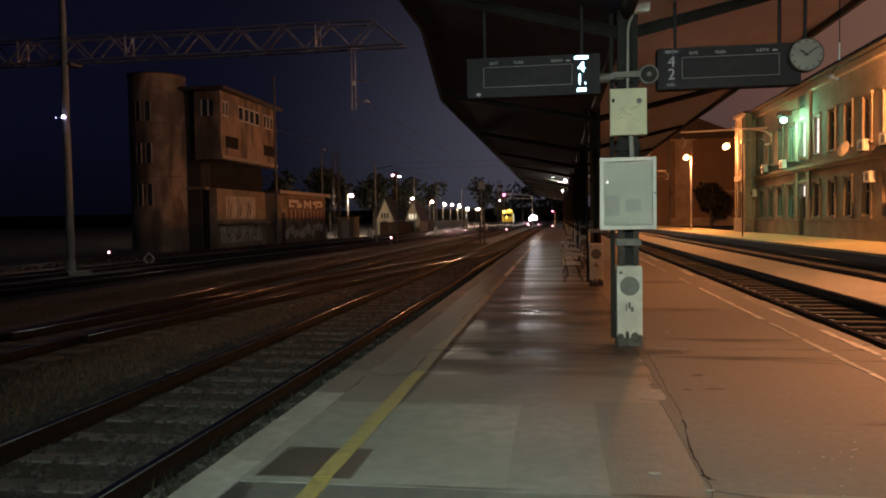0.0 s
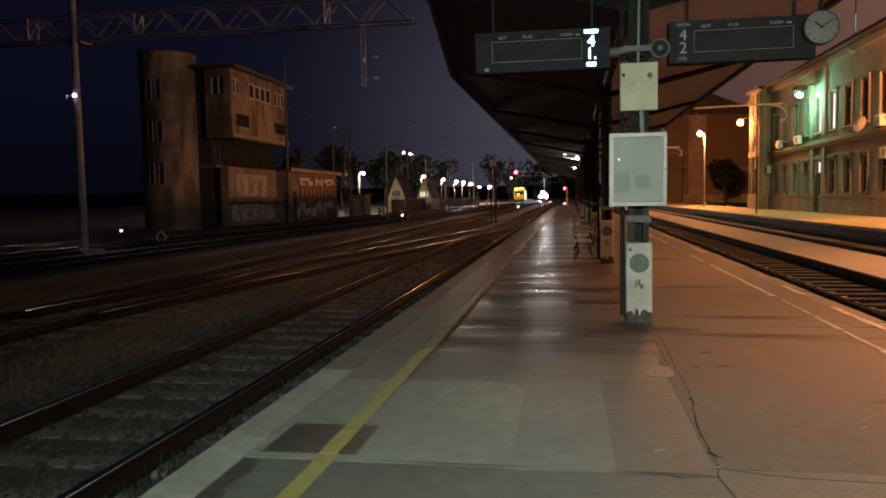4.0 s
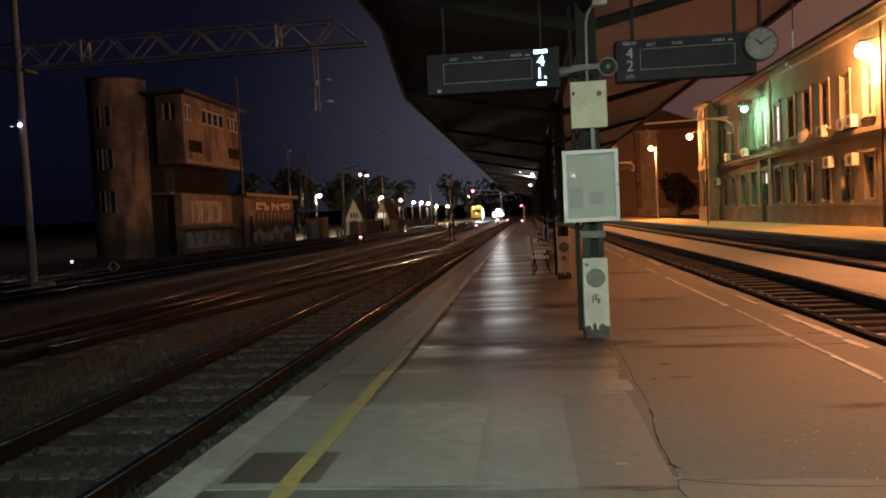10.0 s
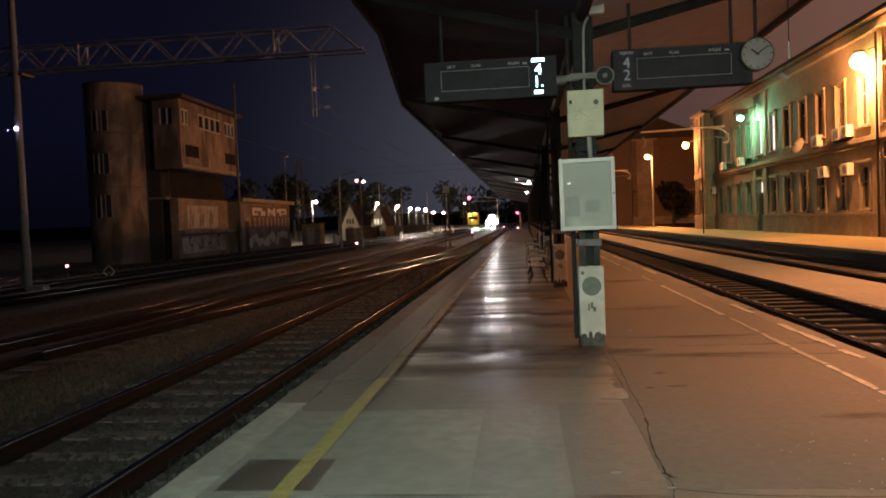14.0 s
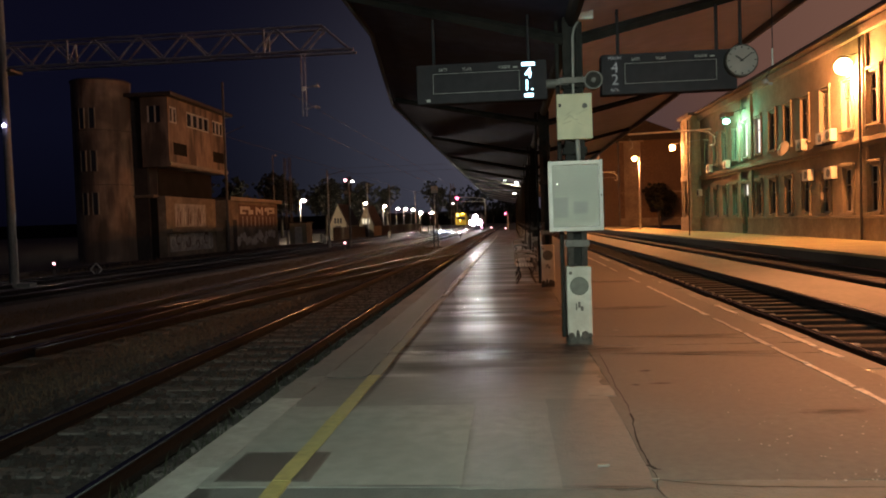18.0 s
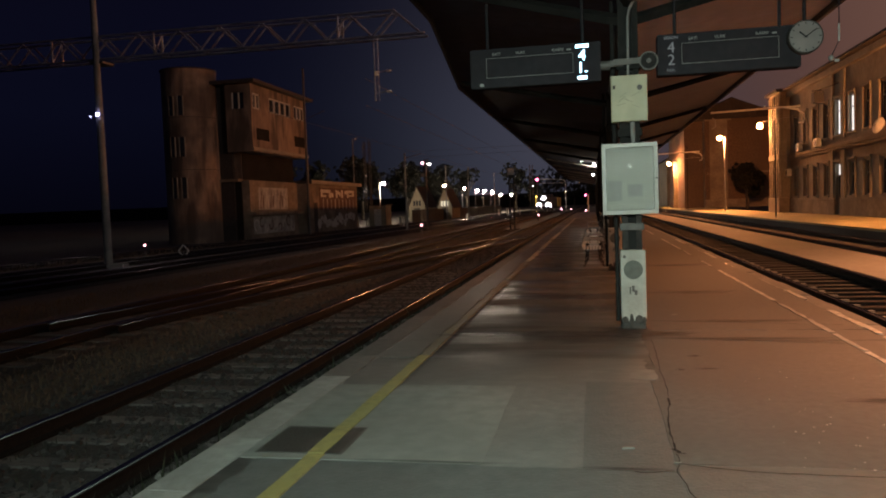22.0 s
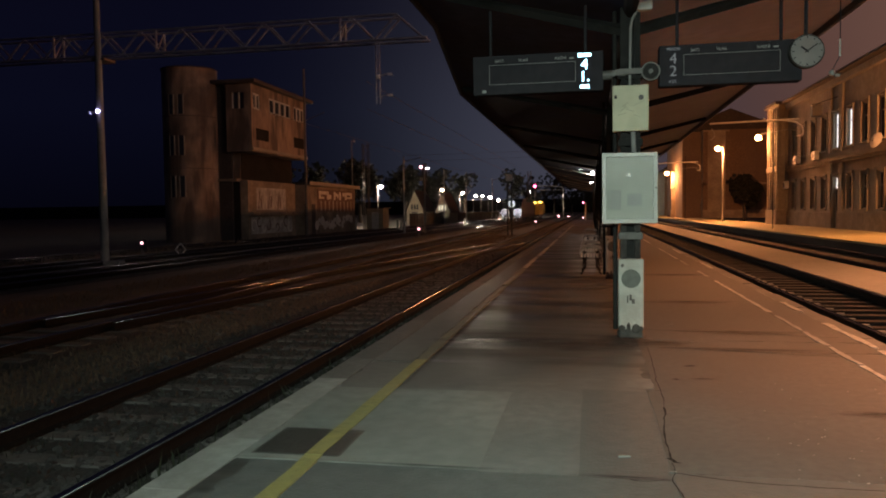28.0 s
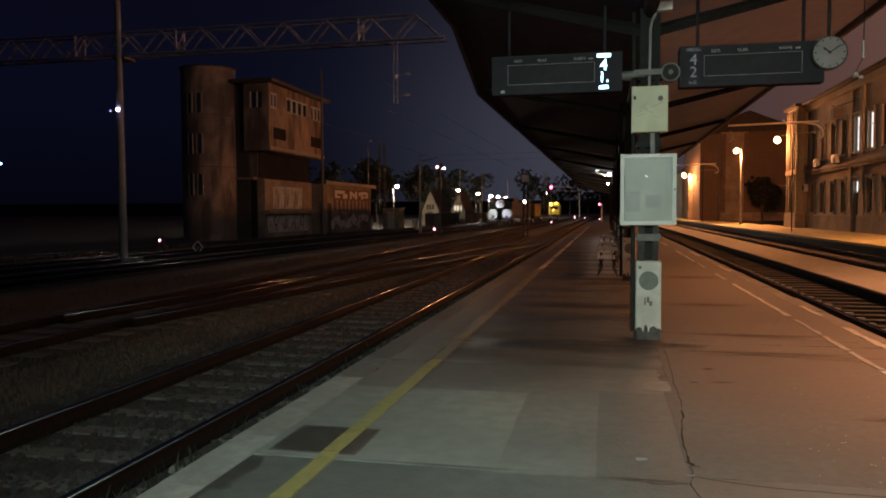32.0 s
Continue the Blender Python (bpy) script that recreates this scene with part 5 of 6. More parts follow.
for z0, z1 in ((8.72, 10.08), (5.82, 7.2), (2.88, 4.36)):
    for k, a in enumerate((-101, -80)):
        x, y = TX + (TR - 0.01) * math.cos(radians(a)), TY + (TR - 0.01) * math.sin(radians(a))
        w = part("slot_window", boxed(-0.17, 0.17, -0.06, 0.03, z0, z1, m=None), M_GLASS, tower)
        w.matrix_basis = pose(x, y, 0, 0, 0, a + 90)
        part("frame", boxed(-0.22, -0.16, -0.08, 0.04, z0, z1), M_TRIM, w)
        part("frame", boxed(0.16, 0.22, -0.08, 0.04, z0, z1), M_TRIM, w)
# dark panels stand for shade in the gap and the entrance
part("link_wall", boxed(-26.6, -25.3, 51.3, 51.6, -0.4, 10.9), M_ROOF, tower, "dark panel for the shaded gap beside the turret")
porch = part("porch", boxed(-26.4, -24.76, 51.0, 51.6, 4.0, 4.2, 0.02), M_ANNEX, tower, "stained porch slab over a dark entrance")
part("doorway", boxed(-26.2, -24.8, 51.55, 51.596, -0.35, 4.0), M_CRACK_SHADE, porch, "dark panel for the unlit entrance")
for z in (8.6, 4.9):
    part("crack_band", disc(bmesh.new(), (TX, TY, z), TR + 0.008, 0.03, "Z", 40), M_ROOF, tower)
# flat dark panel paints the shade below the overhang
part("recess", boxed(-24.76, -24.70, 51.7, 61.2, 4.15, 6.2), M_CRACK_SHADE, tower, "dark panel for the shade under the cabin")
# ground floor under the cabin
part("lower_wall", boxed(-24.75, -24.2, 51.6, 60.6, -0.4, 4.1), M_ANNEX, tower)
part("loading_ledge", boxed(-24.2, -23.7, 51.4, 60.6, 1.5, 1.75), M_ANNEX, tower)
part("spray", boxed(-24.2, -24.19, 52.0, 59.8, 0.1, 1.4), M_GREYSPRAY, tower, "faded graffiti band")
part("spray", boxed(-24.2, -24.188, 53.0, 58.5, 1.9, 3.6), M_GREYSPRAY, tower, "faded graffiti band")
def stroke(pts, w, x=-24.185):
    """One flat spray-paint stroke through (y, z) points on the wall."""
    sections = []
    for i, (y, z) in enumerate(pts):
        (ya, za), (yb, zb) = pts[max(i - 1, 0)], pts[min(i + 1, len(pts) - 1)]
        q = math.hypot(yb - ya, zb - za)
        ny, nz = -(zb - za) / q * w, (yb - ya) / q * w
        sections.append([(x, y - ny, z - nz), (x, y + ny, z + nz), (x + 0.012, y + ny, z + nz), (x + 0.012, y - ny, z - nz)])
    return loft(sections)


for k in range(9):
    y, z, r = 52.5 + k * 0.85, 0.75 + 0.25 * math.sin(k * 2.1), 0.34 + 0.08 * math.cos(k * 1.7)
    loop = [(y + r * math.cos(q * 0.45 + k), z + r * math.sin(q * 0.45 + k)) for q in range(11)]
    part("spray_stroke", stroke(loop, 0.055), M_GRAFDARK if k % 2 else M_GRAFFITI, tower, "looping spray-paint stroke")
for k in range(6):
    y = 53.3 + k * 0.9
    part("spray_stroke", stroke([(y, 2.0), (y + 0.25, 3.3), (y + 0.5, 2.1), (y + 0.62, 3.0)], 0.06), M_GRAFFITI if k % 2 else M_GRAFDARK, tower, "angular spray-paint stroke")
for k in range(3):
    part("roof_light", boxed(-26.4 + k * 0.55, -26.2 + k * 0.55, 52, 52.15, 11.42, 11.52), G_ROOFLIGHT, tower)
    part("roof_rod", rod(bmesh.new(), (-26.3 + k * 0.55, 52.1, 11.2), (-26.3 + k * 0.55, 52.1, 11.42), 0.02), M_STEEL, tower)

annex = thing("graffiti_shed", (0, 0, 0), 0, "low rendered shed covered in pale graffiti", "shed")
part("wall", boxed(-30, -23.6, 61.5, 75.2, -0.4, 4.05), M_ANNEX, annex)
part("roof", boxed(-30.4, -23.2, 61.42, 75.6, 4.06, 4.3), M_ROOF, annex)
part("coping", boxed(-23.3, -23.15, 61.42, 75.6, 4.02, 4.34), M_TRIM, annex)
for a, b in ((62.4, 63.3), (60.9, 61.3)):
    part("doorway", boxed(-23.65, -23.585, a + 0.4, b + 0.4, -0.3, 2.4), M_ROOF, annex, "dark doorway")
part("boarding", boxed(-23.6, -23.57, 64.3, 74.6, 1.75, 2.75), M_GRAFDARK, annex, "brown painted panel")
for k in range(9):
    part("bar", boxed(-23.57, -23.55, 65.0 + k * 1.08, 65.25 + k * 1.08, 1.8, 2.7), M_GREYSPRAY, annex)
part("panel", boxed(-23.6, -23.575, 64.3, 74.7, 2.76, 3.75), M_GRAFDARK, annex, "dark ground of the graffiti")
# block graffiti strokes, plain shapes
for a, b, c, d in ((64.6, 65.1, 2.9, 3.6), (65.1, 66.7, 3.3, 3.6), (65.1, 66.0, 2.9, 3.1), (66.7, 67.2, 2.85, 3.6), (68.6, 69.1, 2.85, 3.6), (69.1, 69.5, 3.2, 3.5), (69.6, 70.0, 3.0, 3.4), (70.2, 70.7, 2.85, 3.6), (71.9, 72.5, 2.85, 3.6), (72.5, 74.2, 3.35, 3.6), (73.6, 74.2, 3.0, 3.4), (72.5, 73.6, 3.0, 3.15), (67.2, 67.9, 2.9, 3.3), (71.2, 71.9, 3.2, 3.55)):
    part("stroke", boxed(-23.576, -23.568, a, b, c, d), M_GRAFFITI, annex)
for k in range(15):
    y = 64.0 + k * 0.7
    r = rng.uniform(0.32, 0.52)
    part("stroke", disc(bmesh.new(), (-23.59, y + rng.uniform(-0.15, 0.15), 0.75 + rng.uniform(-0.3, 0.35)), r, 0.02 + 0.002 * k, "X", 18), M_GRAFFITI, annex)
    if k % 2:
        part("stroke", disc(bmesh.new(), (-23.57, y, 0.75 + rng.uniform(-0.2, 0.25)), r * 0.32, 0.03, "X", 12), M_GRAFDARK, annex)

# ---- masts and gantry in the yard ----
light_mast = thing("light_mast", (-18.43, 26.66, -0.36), 0, "tall pale concrete mast with a small lamp", "mast")
part("mast", rod(bmesh.new(), (0, 0, 0), (0, 0, 13.5), 0.16, 0.1, 14), M_POLE, light_mast)
part("step_block", boxed(0.2, 0.75, -0.2, 0.2, 0, 0.22, 0.03), M_POLE, light_mast)
part("lamp", ball(bmesh.new(), (0.06, -0.22, 6.05), 0.07), G_VIOLET, light_mast, "small blue-white light")
part("lamp", ball(bmesh.new(), (-0.34, -0.1, 6.03), 0.03), G_VIOLET, light_mast)
part("bracket", rod(bmesh.new(), (-0.45, -0.1, 6.03), (0.3, -0.2, 6.03), 0.02), M_STEEL, light_mast)

gantry = thing("line_gantry", (0, 27.0, 0), 0, "weathered steel lattice gantry beam over the yard tracks", "gantry")
X0, X1, ZB, ZT = -27.0, -6.42, 7.84, 8.72
for yy in (-0.29, 0.29):
    part("top_chord", rod(bmesh.new(), (X0, yy, ZT), (X1, yy, ZT), 0.045, seg=6), M_TRUSS, gantry)
    part("bottom_chord", rod(bmesh.new(), (X0, yy, ZB), (-5.32, yy, ZB), 0.05, seg=6), M_TRUSS, gantry)
    part("end_brace", rod(bmesh.new(), (X1, yy, ZT), (-5.45, yy, ZB), 0.036, seg=6), M_TRUSS, gantry)
    x, up = X1, True
    while x > X0 + 0.3:
        x2 = max(x - 0.85, X0)
        part("diagonal", rod(bmesh.new(), (x, yy, ZT if up else ZB), (x2, yy, ZB if up else ZT), 0.036, seg=6), M_TRUSS, gantry)
        x, up = x2, not up
for x in (-8.55, -15.95, -20.4):
    for yy in (-0.29, 0.29):
        part("frame_post", rod(bmesh.new(), (x, yy, ZB), (x, yy, ZT), 0.045, seg=6), M_TRUSS, gantry)
    part("frame_brace", rod(bmesh.new(), (x, -0.29, ZB), (x, 0.29, ZT), 0.03, seg=6), M_TRUSS, gantry)
part("bearer", boxed(-18.72, -18.14, -0.36, 0.36, ZB - 0.16, ZB - 0.06, 0.01), M_STEEL, gantry, "steel seat on the mast")
bm = bmesh.new()
for dx in (-0.16, 0.16):
    for dy in (-0.16, 0.16):
        box(bm, -26.8 + dx - 0.03, -26.8 + dx + 0.03, dy - 0.03, dy + 0.03, -0.4, ZB)
for k in range(12):
    z = -0.2 + k * 0.66
    rod(bm, (-26.96, -0.17, z), (-26.64, -0.17, z + 0.6), 0.018, seg=4)
part("leg", bm, M_ROOF, gantry, "dark lattice leg")
for dx in (-0.07, 0.07):
    part("drop_tube", rod(bmesh.new(), (-7.23 + dx, 0, ZB), (-7.23 + dx, 0, 5.59), 0.022, seg=6), M_TRUSS, gantry)
for z in (6.62, 6.54):
    part("insulator", disc(bmesh.new(), (-7.23, 0, z), 0.085, 0.05, "Z", 12), M_AC, gantry, "pale ribbed insulator")
for z in (6.6, 5.85):
    part("steady_arm", rods([(-7.23, 0, z), (-6.85, 0, z + 0.06), (-6.65, 0, z + 0.02)], 0.018), M_GALV, gantry)
    for k in range(3):
        part("insulator", disc(bmesh.new(), (-6.84 + k * 0.06, 0, z + 0.05), 0.05, 0.025, "X", 10), M_AC, gantry, "pale ribbed insulator")

thin = thing("catenary_mast", (-21.6, 56.5, -0.36), 0, "slim dark overhead line mast beside the tower", "mast")
part("mast", rod(bmesh.new(), (0, 0, 0), (0, 0, 13.2), 0.11, 0.08), M_STEEL, thin)
part("arm", rods([(0, 0, 9.2), (1.6, 0, 9.8)], 0.03), M_STEEL, thin)


def lattice(name, at, h, w, label, mat=M_STEEL):
    l = thing(name, at, 0, label, "mast", "lattice masts")
    for dx in (-w, w):
        for dy in (-w, w):
            part("leg", boxed(dx - 0.04, dx + 0.04, dy - 0.04, dy + 0.04, 0, h), mat, l)
    k, z = 0, 0.2
    while z < h - 0.7:
        part("brace", rod(bmesh.new(), (-w if k % 2 else w, -w, z), (w if k % 2 else -w, -w, z + 0.62), 0.025, seg=4), mat, l)
        z += 0.62
        k += 1
    return l


lattice("lattice_mast", (-26.2, 88, -0.36), 10.2, 0.32, "tall steel lattice overhead line mast")
lattice("lattice_mast", (-9.9, 130, -0.36), 8.6, 0.25, "tall steel lattice overhead line mast")
sl = thing("roadside_pole", (-27.3, 86, -0.36), 0, "slim pole with a small white light on top", "pole")
part("pole", rod(bmesh.new(), (0, 0, 0), (0, 0, 10.4), 0.1, 0.06), M_POLE, sl)
part("lamp", ball(bmesh.new(), (0.35, 0, 10.35), 0.13), M_AC, sl)
part("arm", rod(bmesh.new(), (0, 0, 10.3), (0.35, 0, 10.4), 0.03), M_POLE, sl)
for x, y, h in ((-15.05, 62, 6.6), (-20.5, 108, 8), (-19.2, 120, 8.2), (-17.6, 140, 8), (-16, 160, 8)):
    q = thing("line_pole", (x, y, -0.36), 0, "slim grey overhead line pole", "pole", "line poles")
    part("pole", rod(bmesh.new(), (0, 0, 0), (0, 0, h), 0.09, 0.06), M_POLE, q)
    part("crossarm", rod(bmesh.new(), (0, 0, h - 0.4), (1.5, 0, h - 0.1), 0.03), M_STEEL, q)

sg = thing("signal_mast", (-13.3, 62.2, -0.36), 0, "railway signal mast with a pink and a white lamp", "signal")
part("mast", rod(bmesh.new(), (0, 0, 0), (0, 0, 5.6), 0.08), M_STEEL, sg)
part("head", boxed(-0.22, 0.22, 0.0, 0.12, 4.9, 6.0, 0.03), M_BLACK, sg)
part("lamp", ball(bmesh.new(), (-0.28, -0.05, 5.72), 0.12), G_PINK, sg)
part("lamp", ball(bmesh.new(), (0.3, -0.05, 5.6), 0.09, 12, (1.6, 1, 0.7)), G_POINT, sg)
part("arm", rod(bmesh.new(), (-0.3, 0, 5.66), (0.35, 0, 5.55), 0.025), M_STEEL, sg)
part("plate", boxed(-0.42, -0.14, -0.02, 0.0, 4.55, 4.85), M_BOARD, sg)


lattice("board_mast", (-5.92, 60, -0.4), 4.3, 0.17, "dark lattice post with a pale square board", M_DARKSTEEL)
bmast = bpy.data.objects["board_mast"]
part("board", boxed(-0.26, 0.26, -0.25, -0.22, 4.34, 4.86, 0.01), M_WHITEPAINT, bmast, "pale blank square board")
part("cap", boxed(-0.22, 0.22, -0.21, 0.21, 4.3, 4.36), M_DARKSTEEL, bmast)
portal = thing("far_portal", (0, 186, -0.36), 0, "pale tubular wire portal at the far end of the yard", "gantry")
part("beam", rods([(-12.6, 0, 7.9), (-9.0, 0, 7.75), (-6.6, 0, 7.5), (-6.2, 0, 7.1), (-6.1, 0, 0)], 0.1), M_GALV, portal)
part("beam", rod(bmesh.new(), (-12.6, 0, 6.85), (-6.15, 0, 6.75), 0.05), M_GALV, portal)


def dwarf_signal(at, mat, r=0.07):
    d = thing("dwarf_signal", at, 0, "low shunting signal with a small glowing lamp", "signal", "dwarf signals")
    part("post", boxed(-0.06, 0.06, -0.05, 0.05, 0, 0.45), M_STEEL, d)
    part("head", boxed(-0.13, 0.13, -0.02, 0.16, 0.3, 0.85, 0.03), M_BLACK, d)
    part("lamp", ball(bmesh.new(), (0, -0.04, 0.72), r), mat, d)


dwarf_signal((-19.85, 31.4, -0.36), G_PINK, 0.055)
dwarf_signal((-12.2, 55, -0.4), G_PINK, 0.08)
for x, y, r in ((-5.66, 85, 0.08), (-5.3, 139, 0.11), (-3.55, 139, 0.11), (-6.66, 170, 0.12)):
    dwarf_signal((x, y, -0.36), G_PINK, r)
dm = thing("diamond_marker", (-18.75, 32.8, -0.36), 0, "white diamond outline marker on a short post", "sign")
part("post", rod(bmesh.new(), (0, 0, 0), (0, 0, 0.35), 0.025), M_STEEL, dm)
fr = bmesh.new()
for a, b in (((0, 0.05), (0.27, 0.34)), ((0.27, 0.34), (0, 0.63)), ((0, 0.63), (-0.27, 0.34)), ((-0.27, 0.34), (0, 0.05))):
    rod(fr, (a[0], 0, a[1]), (b[0], 0, b[1]), 0.03, seg=6)
part("diamond", fr, M_WHITEFRAME, dm)

for x, y, h in ((-25.1, 80.0, 1.3), (-20.3, 80.0, 1.0), (-20.0, 80.3, 0.9), (-16.2, 100.0, 0.9), (-15.4, 128.0, 1.2), (-14.3, 131.0, 1.4), (-13.0, 140.0, 1.1)):
    mk = thing("marker_post", (x, y, -0.36), 0, "short whitewashed marker post beside the track", "post", "white marker posts")
    part("post", boxed(-0.11, 0.11, -0.09, 0.09, 0, h, 0.02), M_WHITEPAINT, mk)
    part("cap", boxed(-0.13, 0.13, -0.11, 0.11, h, h + 0.06, 0.02), M_POLE, mk)

# ---- far end ----
rs = thing("main_signal", (-13.0, 186, -0.36), 0, "tall main signal showing red over an amber lamp", "signal")
part("mast", rod(bmesh.new(), (0, 0, 0), (0, 0, 8.4), 0.09), M_STEEL, rs)
part("head", boxed(-0.35, 0.35, 0.0, 0.15, 6.2, 8.6, 0.05), M_BLACK, rs)
part("lamp", ball(bmesh.new(), (0, -0.1, 7.75), 0.34), G_RED, rs)
part("lamp", ball(bmesh.new(), (0, -0.1, 3.6), 0.3), G_YELLOW, rs)
part("lamp", ball(bmesh.new(), (-1.1, 0, 6.4), 0.1, 10, (1, 1, 3)), G_POINT, rs)

yv = thing("track_machine", (-12.9, 196, -0.16), 0, "parked yellow track maintenance machine with work lamps", "rail vehicle")
part("body", boxed(-1.4, 1.4, 0, 7, 0.9, 3.2, 0.12), M_YELLOWVEH, yv)
part("cab", boxed(-1.3, 1.3, 0.2, 2.6, 3.2, 4.0, 0.15), M_YELLOWVEH, yv)
part("windscreen", boxed(-1.1, 1.1, -0.04, 0.0, 2.2, 3.0), M_GLASS, yv)
part("chassis", boxed(-1.3, 1.3, 0.1, 6.9, 0.55, 0.9), M_LOCODARK, yv)
for x in (-0.75, 0.75):
    for y in (1.2, 5.6):
        part("wheel", disc(bmesh.new(), (x, y, 0.44), 0.44, 0.13, "X", 20), M_LOCODARK, yv)
part("work_lamp", ball(bmesh.new(), (0.5, -0.1, 3.75), 0.24, 12, (1.6, 0.6, 0.8)), G_YELLOW, yv)
part("work_lamp", ball(bmesh.new(), (-0.2, -0.1, 2.1), 0.16), G_YELLOW, yv)
# unseen spot added in front of the machine to brighten it
lamp("machine_light", "SPOT", (-13.5, 191.5, 4.6), 35, (1.0, 0.75, 0.2), (-12.9, 196, 1.6), 0.1, 120, 0.6)

rp = thing("red_signal_post", (-0.35, 138, -0.5), 0, "pale signal post with red lamps at the platform end", "signal")
part("post", boxed(-0.28, -0.06, -0.1, 0.1, 0, 3.4), M_WHITEPAINT, rp)
part("lamp", ball(bmesh.new(), (-0.6, -0.2, 3.3), 0.17), G_RED, rp)
part("arm", rod(bmesh.new(), (-0.6, 0, 3.3), (-0.1, 0, 3.3), 0.04), M_STEEL, rp)
part("lamp", ball(bmesh.new(), (-0.6, -0.2, 0.62), 0.12), G_PINK, rp)
part("stem", rod(bmesh.new(), (-0.6, -0.1, 0), (-0.6, -0.1, 0.6), 0.05), M_STEEL, rp)

for (x, y, w, d, hw, hr) in ((-25.4, 110, 2.5, 8, 2.2, 5.0), (-21.6, 112, 2.2, 7, 2.0, 4.7)):
    h = thing("gabled_house", (x, y, -0.36), 0, "small gabled house with a lamp-lit yellow wall", "house", "gabled houses")
    part("wall", prism([(-w / 2, 0), (w / 2, 0), (w / 2, hw), (0, hr), (-w / 2, hw)], 0, d), M_HOUSE, h)
    for s in (-1, 1):
        bm = prism([(0, hr + 0.02), (s * (w / 2 + 0.25), hw - 0.25), (s * (w / 2 + 0.25), hw - 0.1), (0, hr + 0.2)], -0.15, d + 0.2)
        part("roof_slope", bm, M_ROOF, h)
    for k in (-1, 0, 1):
        part("window", boxed(k * 0.42 - 0.13, k * 0.42 + 0.13, -0.03, 0.0, hw + 0.1, hw + 0.85), G_WINDOW if w < 2.4 else M_GLASS, h, "small gable window")
    part("door", boxed(-0.45, 0.45, -0.03, 0.0, 0, 1.9), M_ROOF, h)
shed = thing("lamp_shed", (-24.6, 86, -0.36), 0, "small pale shed under the first yard lamp", "shed")
part("wall", boxed(-1.0, 1.0, 0, 2.5, 0, 2.4), M_HOUSE, shed)
part("roof", boxed(-1.2, 1.2, -0.2, 2.7, 2.4, 2.52), M_ROOF, shed)
part("door", boxed(-0.4, 0.45, -0.03, 0.0, 0, 2.0), M_WHITEPAINT, shed)

fence = thing("yard_fence", (0, 0, -0.36), 0, "dark board fence along the far side of the yard", "fence")
fb = None
for k in range(150):
    y = 92 + k * 0.62
    if fb is None:
        fb = part("board", boxed(-0.03, 0.03, -0.27, 0.27, 0.05, 1.75), M_FENCE, fence)
        fb.matrix_basis = pose(-21.8, y, 0)
    else:
        share("board", fb, fence, pose(-21.8 + rng.uniform(-0.02, 0.02), y, rng.uniform(-0.05, 0.05)))
part("rail", boxed(-21.86, -21.83, 92, 185, 0.5, 0.6), M_FENCE, fence)


# ---- trees ----
leaf_bm = bmesh.new()
for a in (0, 65, 125):
    vs = [leaf_bm.verts.new(Matrix.Rotation(radians(a), 3, "Z") @ Vector(v)) for v in ((-0.5, 0, -0.3), (0.1, 0.1, -0.45), (0.5, 0, 0.1), (-0.1, -0.1, 0.5))]
    leaf_bm.faces.new(vs)
LEAF_V = [v.co.copy() for v in leaf_bm.verts]
LEAF_F = [[v.index for v in f.verts] for f in leaf_bm.faces]
leaf_bm.verts.index_update()
LEAF_F = [[v.index for v in f.verts] for f in leaf_bm.faces]
leaf_bm.free()


def tree(at, h, r, n=500, size=0.6):
    t = thing("tree", at, rng.uniform(0, 360), "dark leafy tree at night", "tree", "yard trees")
    bm = rod(bmesh.new(), (0, 0, 0), (0.1, 0, h * 0.45), 0.03 * h, 0.018 * h, 8)
    for k in range(5):
        a = rng.uniform(0, 6.3)
        rod(bm, (0.05, 0, h * rng.uniform(0.3, 0.45)), (math.cos(a) * r * 0.6, math.sin(a) * r * 0.6, h * rng.uniform(0.6, 0.85)), 0.012 * h, 0.004 * h, 6)
    part("trunk", bm, M_BARK, t)
    lobes = [(rng.uniform(-0.55, 0.55) * r, rng.uniform(-0.55, 0.55) * r, h * rng.uniform(0.42, 0.86), r * rng.uniform(0.3, 0.6)) for _ in range(9)]
    verts, faces = [], []
    for _ in range(n):
        x, y, z, q = rng.choice(lobes)
        d = Vector((rng.gauss(0, 1), rng.gauss(0, 1), rng.gauss(0, 1))).normalized() * q * rng.uniform(0.55, 1.1)
        m = Matrix.LocRotScale(Vector((x, y, z)) + d, Euler((rng.uniform(0, 6), rng.uniform(0, 6), rng.uniform(0, 6))), (size * rng.uniform(0.5, 1.2),) * 3)
        o = len(verts)
        verts += [m @ v for v in LEAF_V]
        faces += [[i + o for i in f] for f in LEAF_F]
    me = bpy.data.meshes.new("crown")
    me.from_pydata(verts, [], faces)
    me.materials.append(M_TREE)
    c = new("crown", me)
    c.parent = t
    return t


for x, y, h, r in ((-33, 92, 9, 3.6), (-30, 101, 8, 3.5), (-31, 120, 10, 4), (-33, 132, 11, 4.5), (-28, 146, 10, 4), (-31, 160, 9, 4), (-29, 175, 11, 4.5), (-30, 195, 12, 5), (-27, 215, 12, 5), (-24, 240, 13, 6), (-18, 262, 14, 6), (-13, 280, 14, 6), (-7, 300, 12, 6), (0, 300, 10, 5), (19.4, 97, 6.5, 2.0), (7, 310, 11, 6)):
    tree((x - 9 if x < -20 and y < 230 else x, y + 4, -0.4), h * (1.15 if x < -20 else 1), r, 420 if y < 200 else 300, 0.55 + y * 0.002)
bk = part("backdrop", boxed(-1200, 900, 520, 524, -1, 9), M_TREE)
tagged(bk, "dark distant tree line against the night sky", "backdrop", kind="structure")

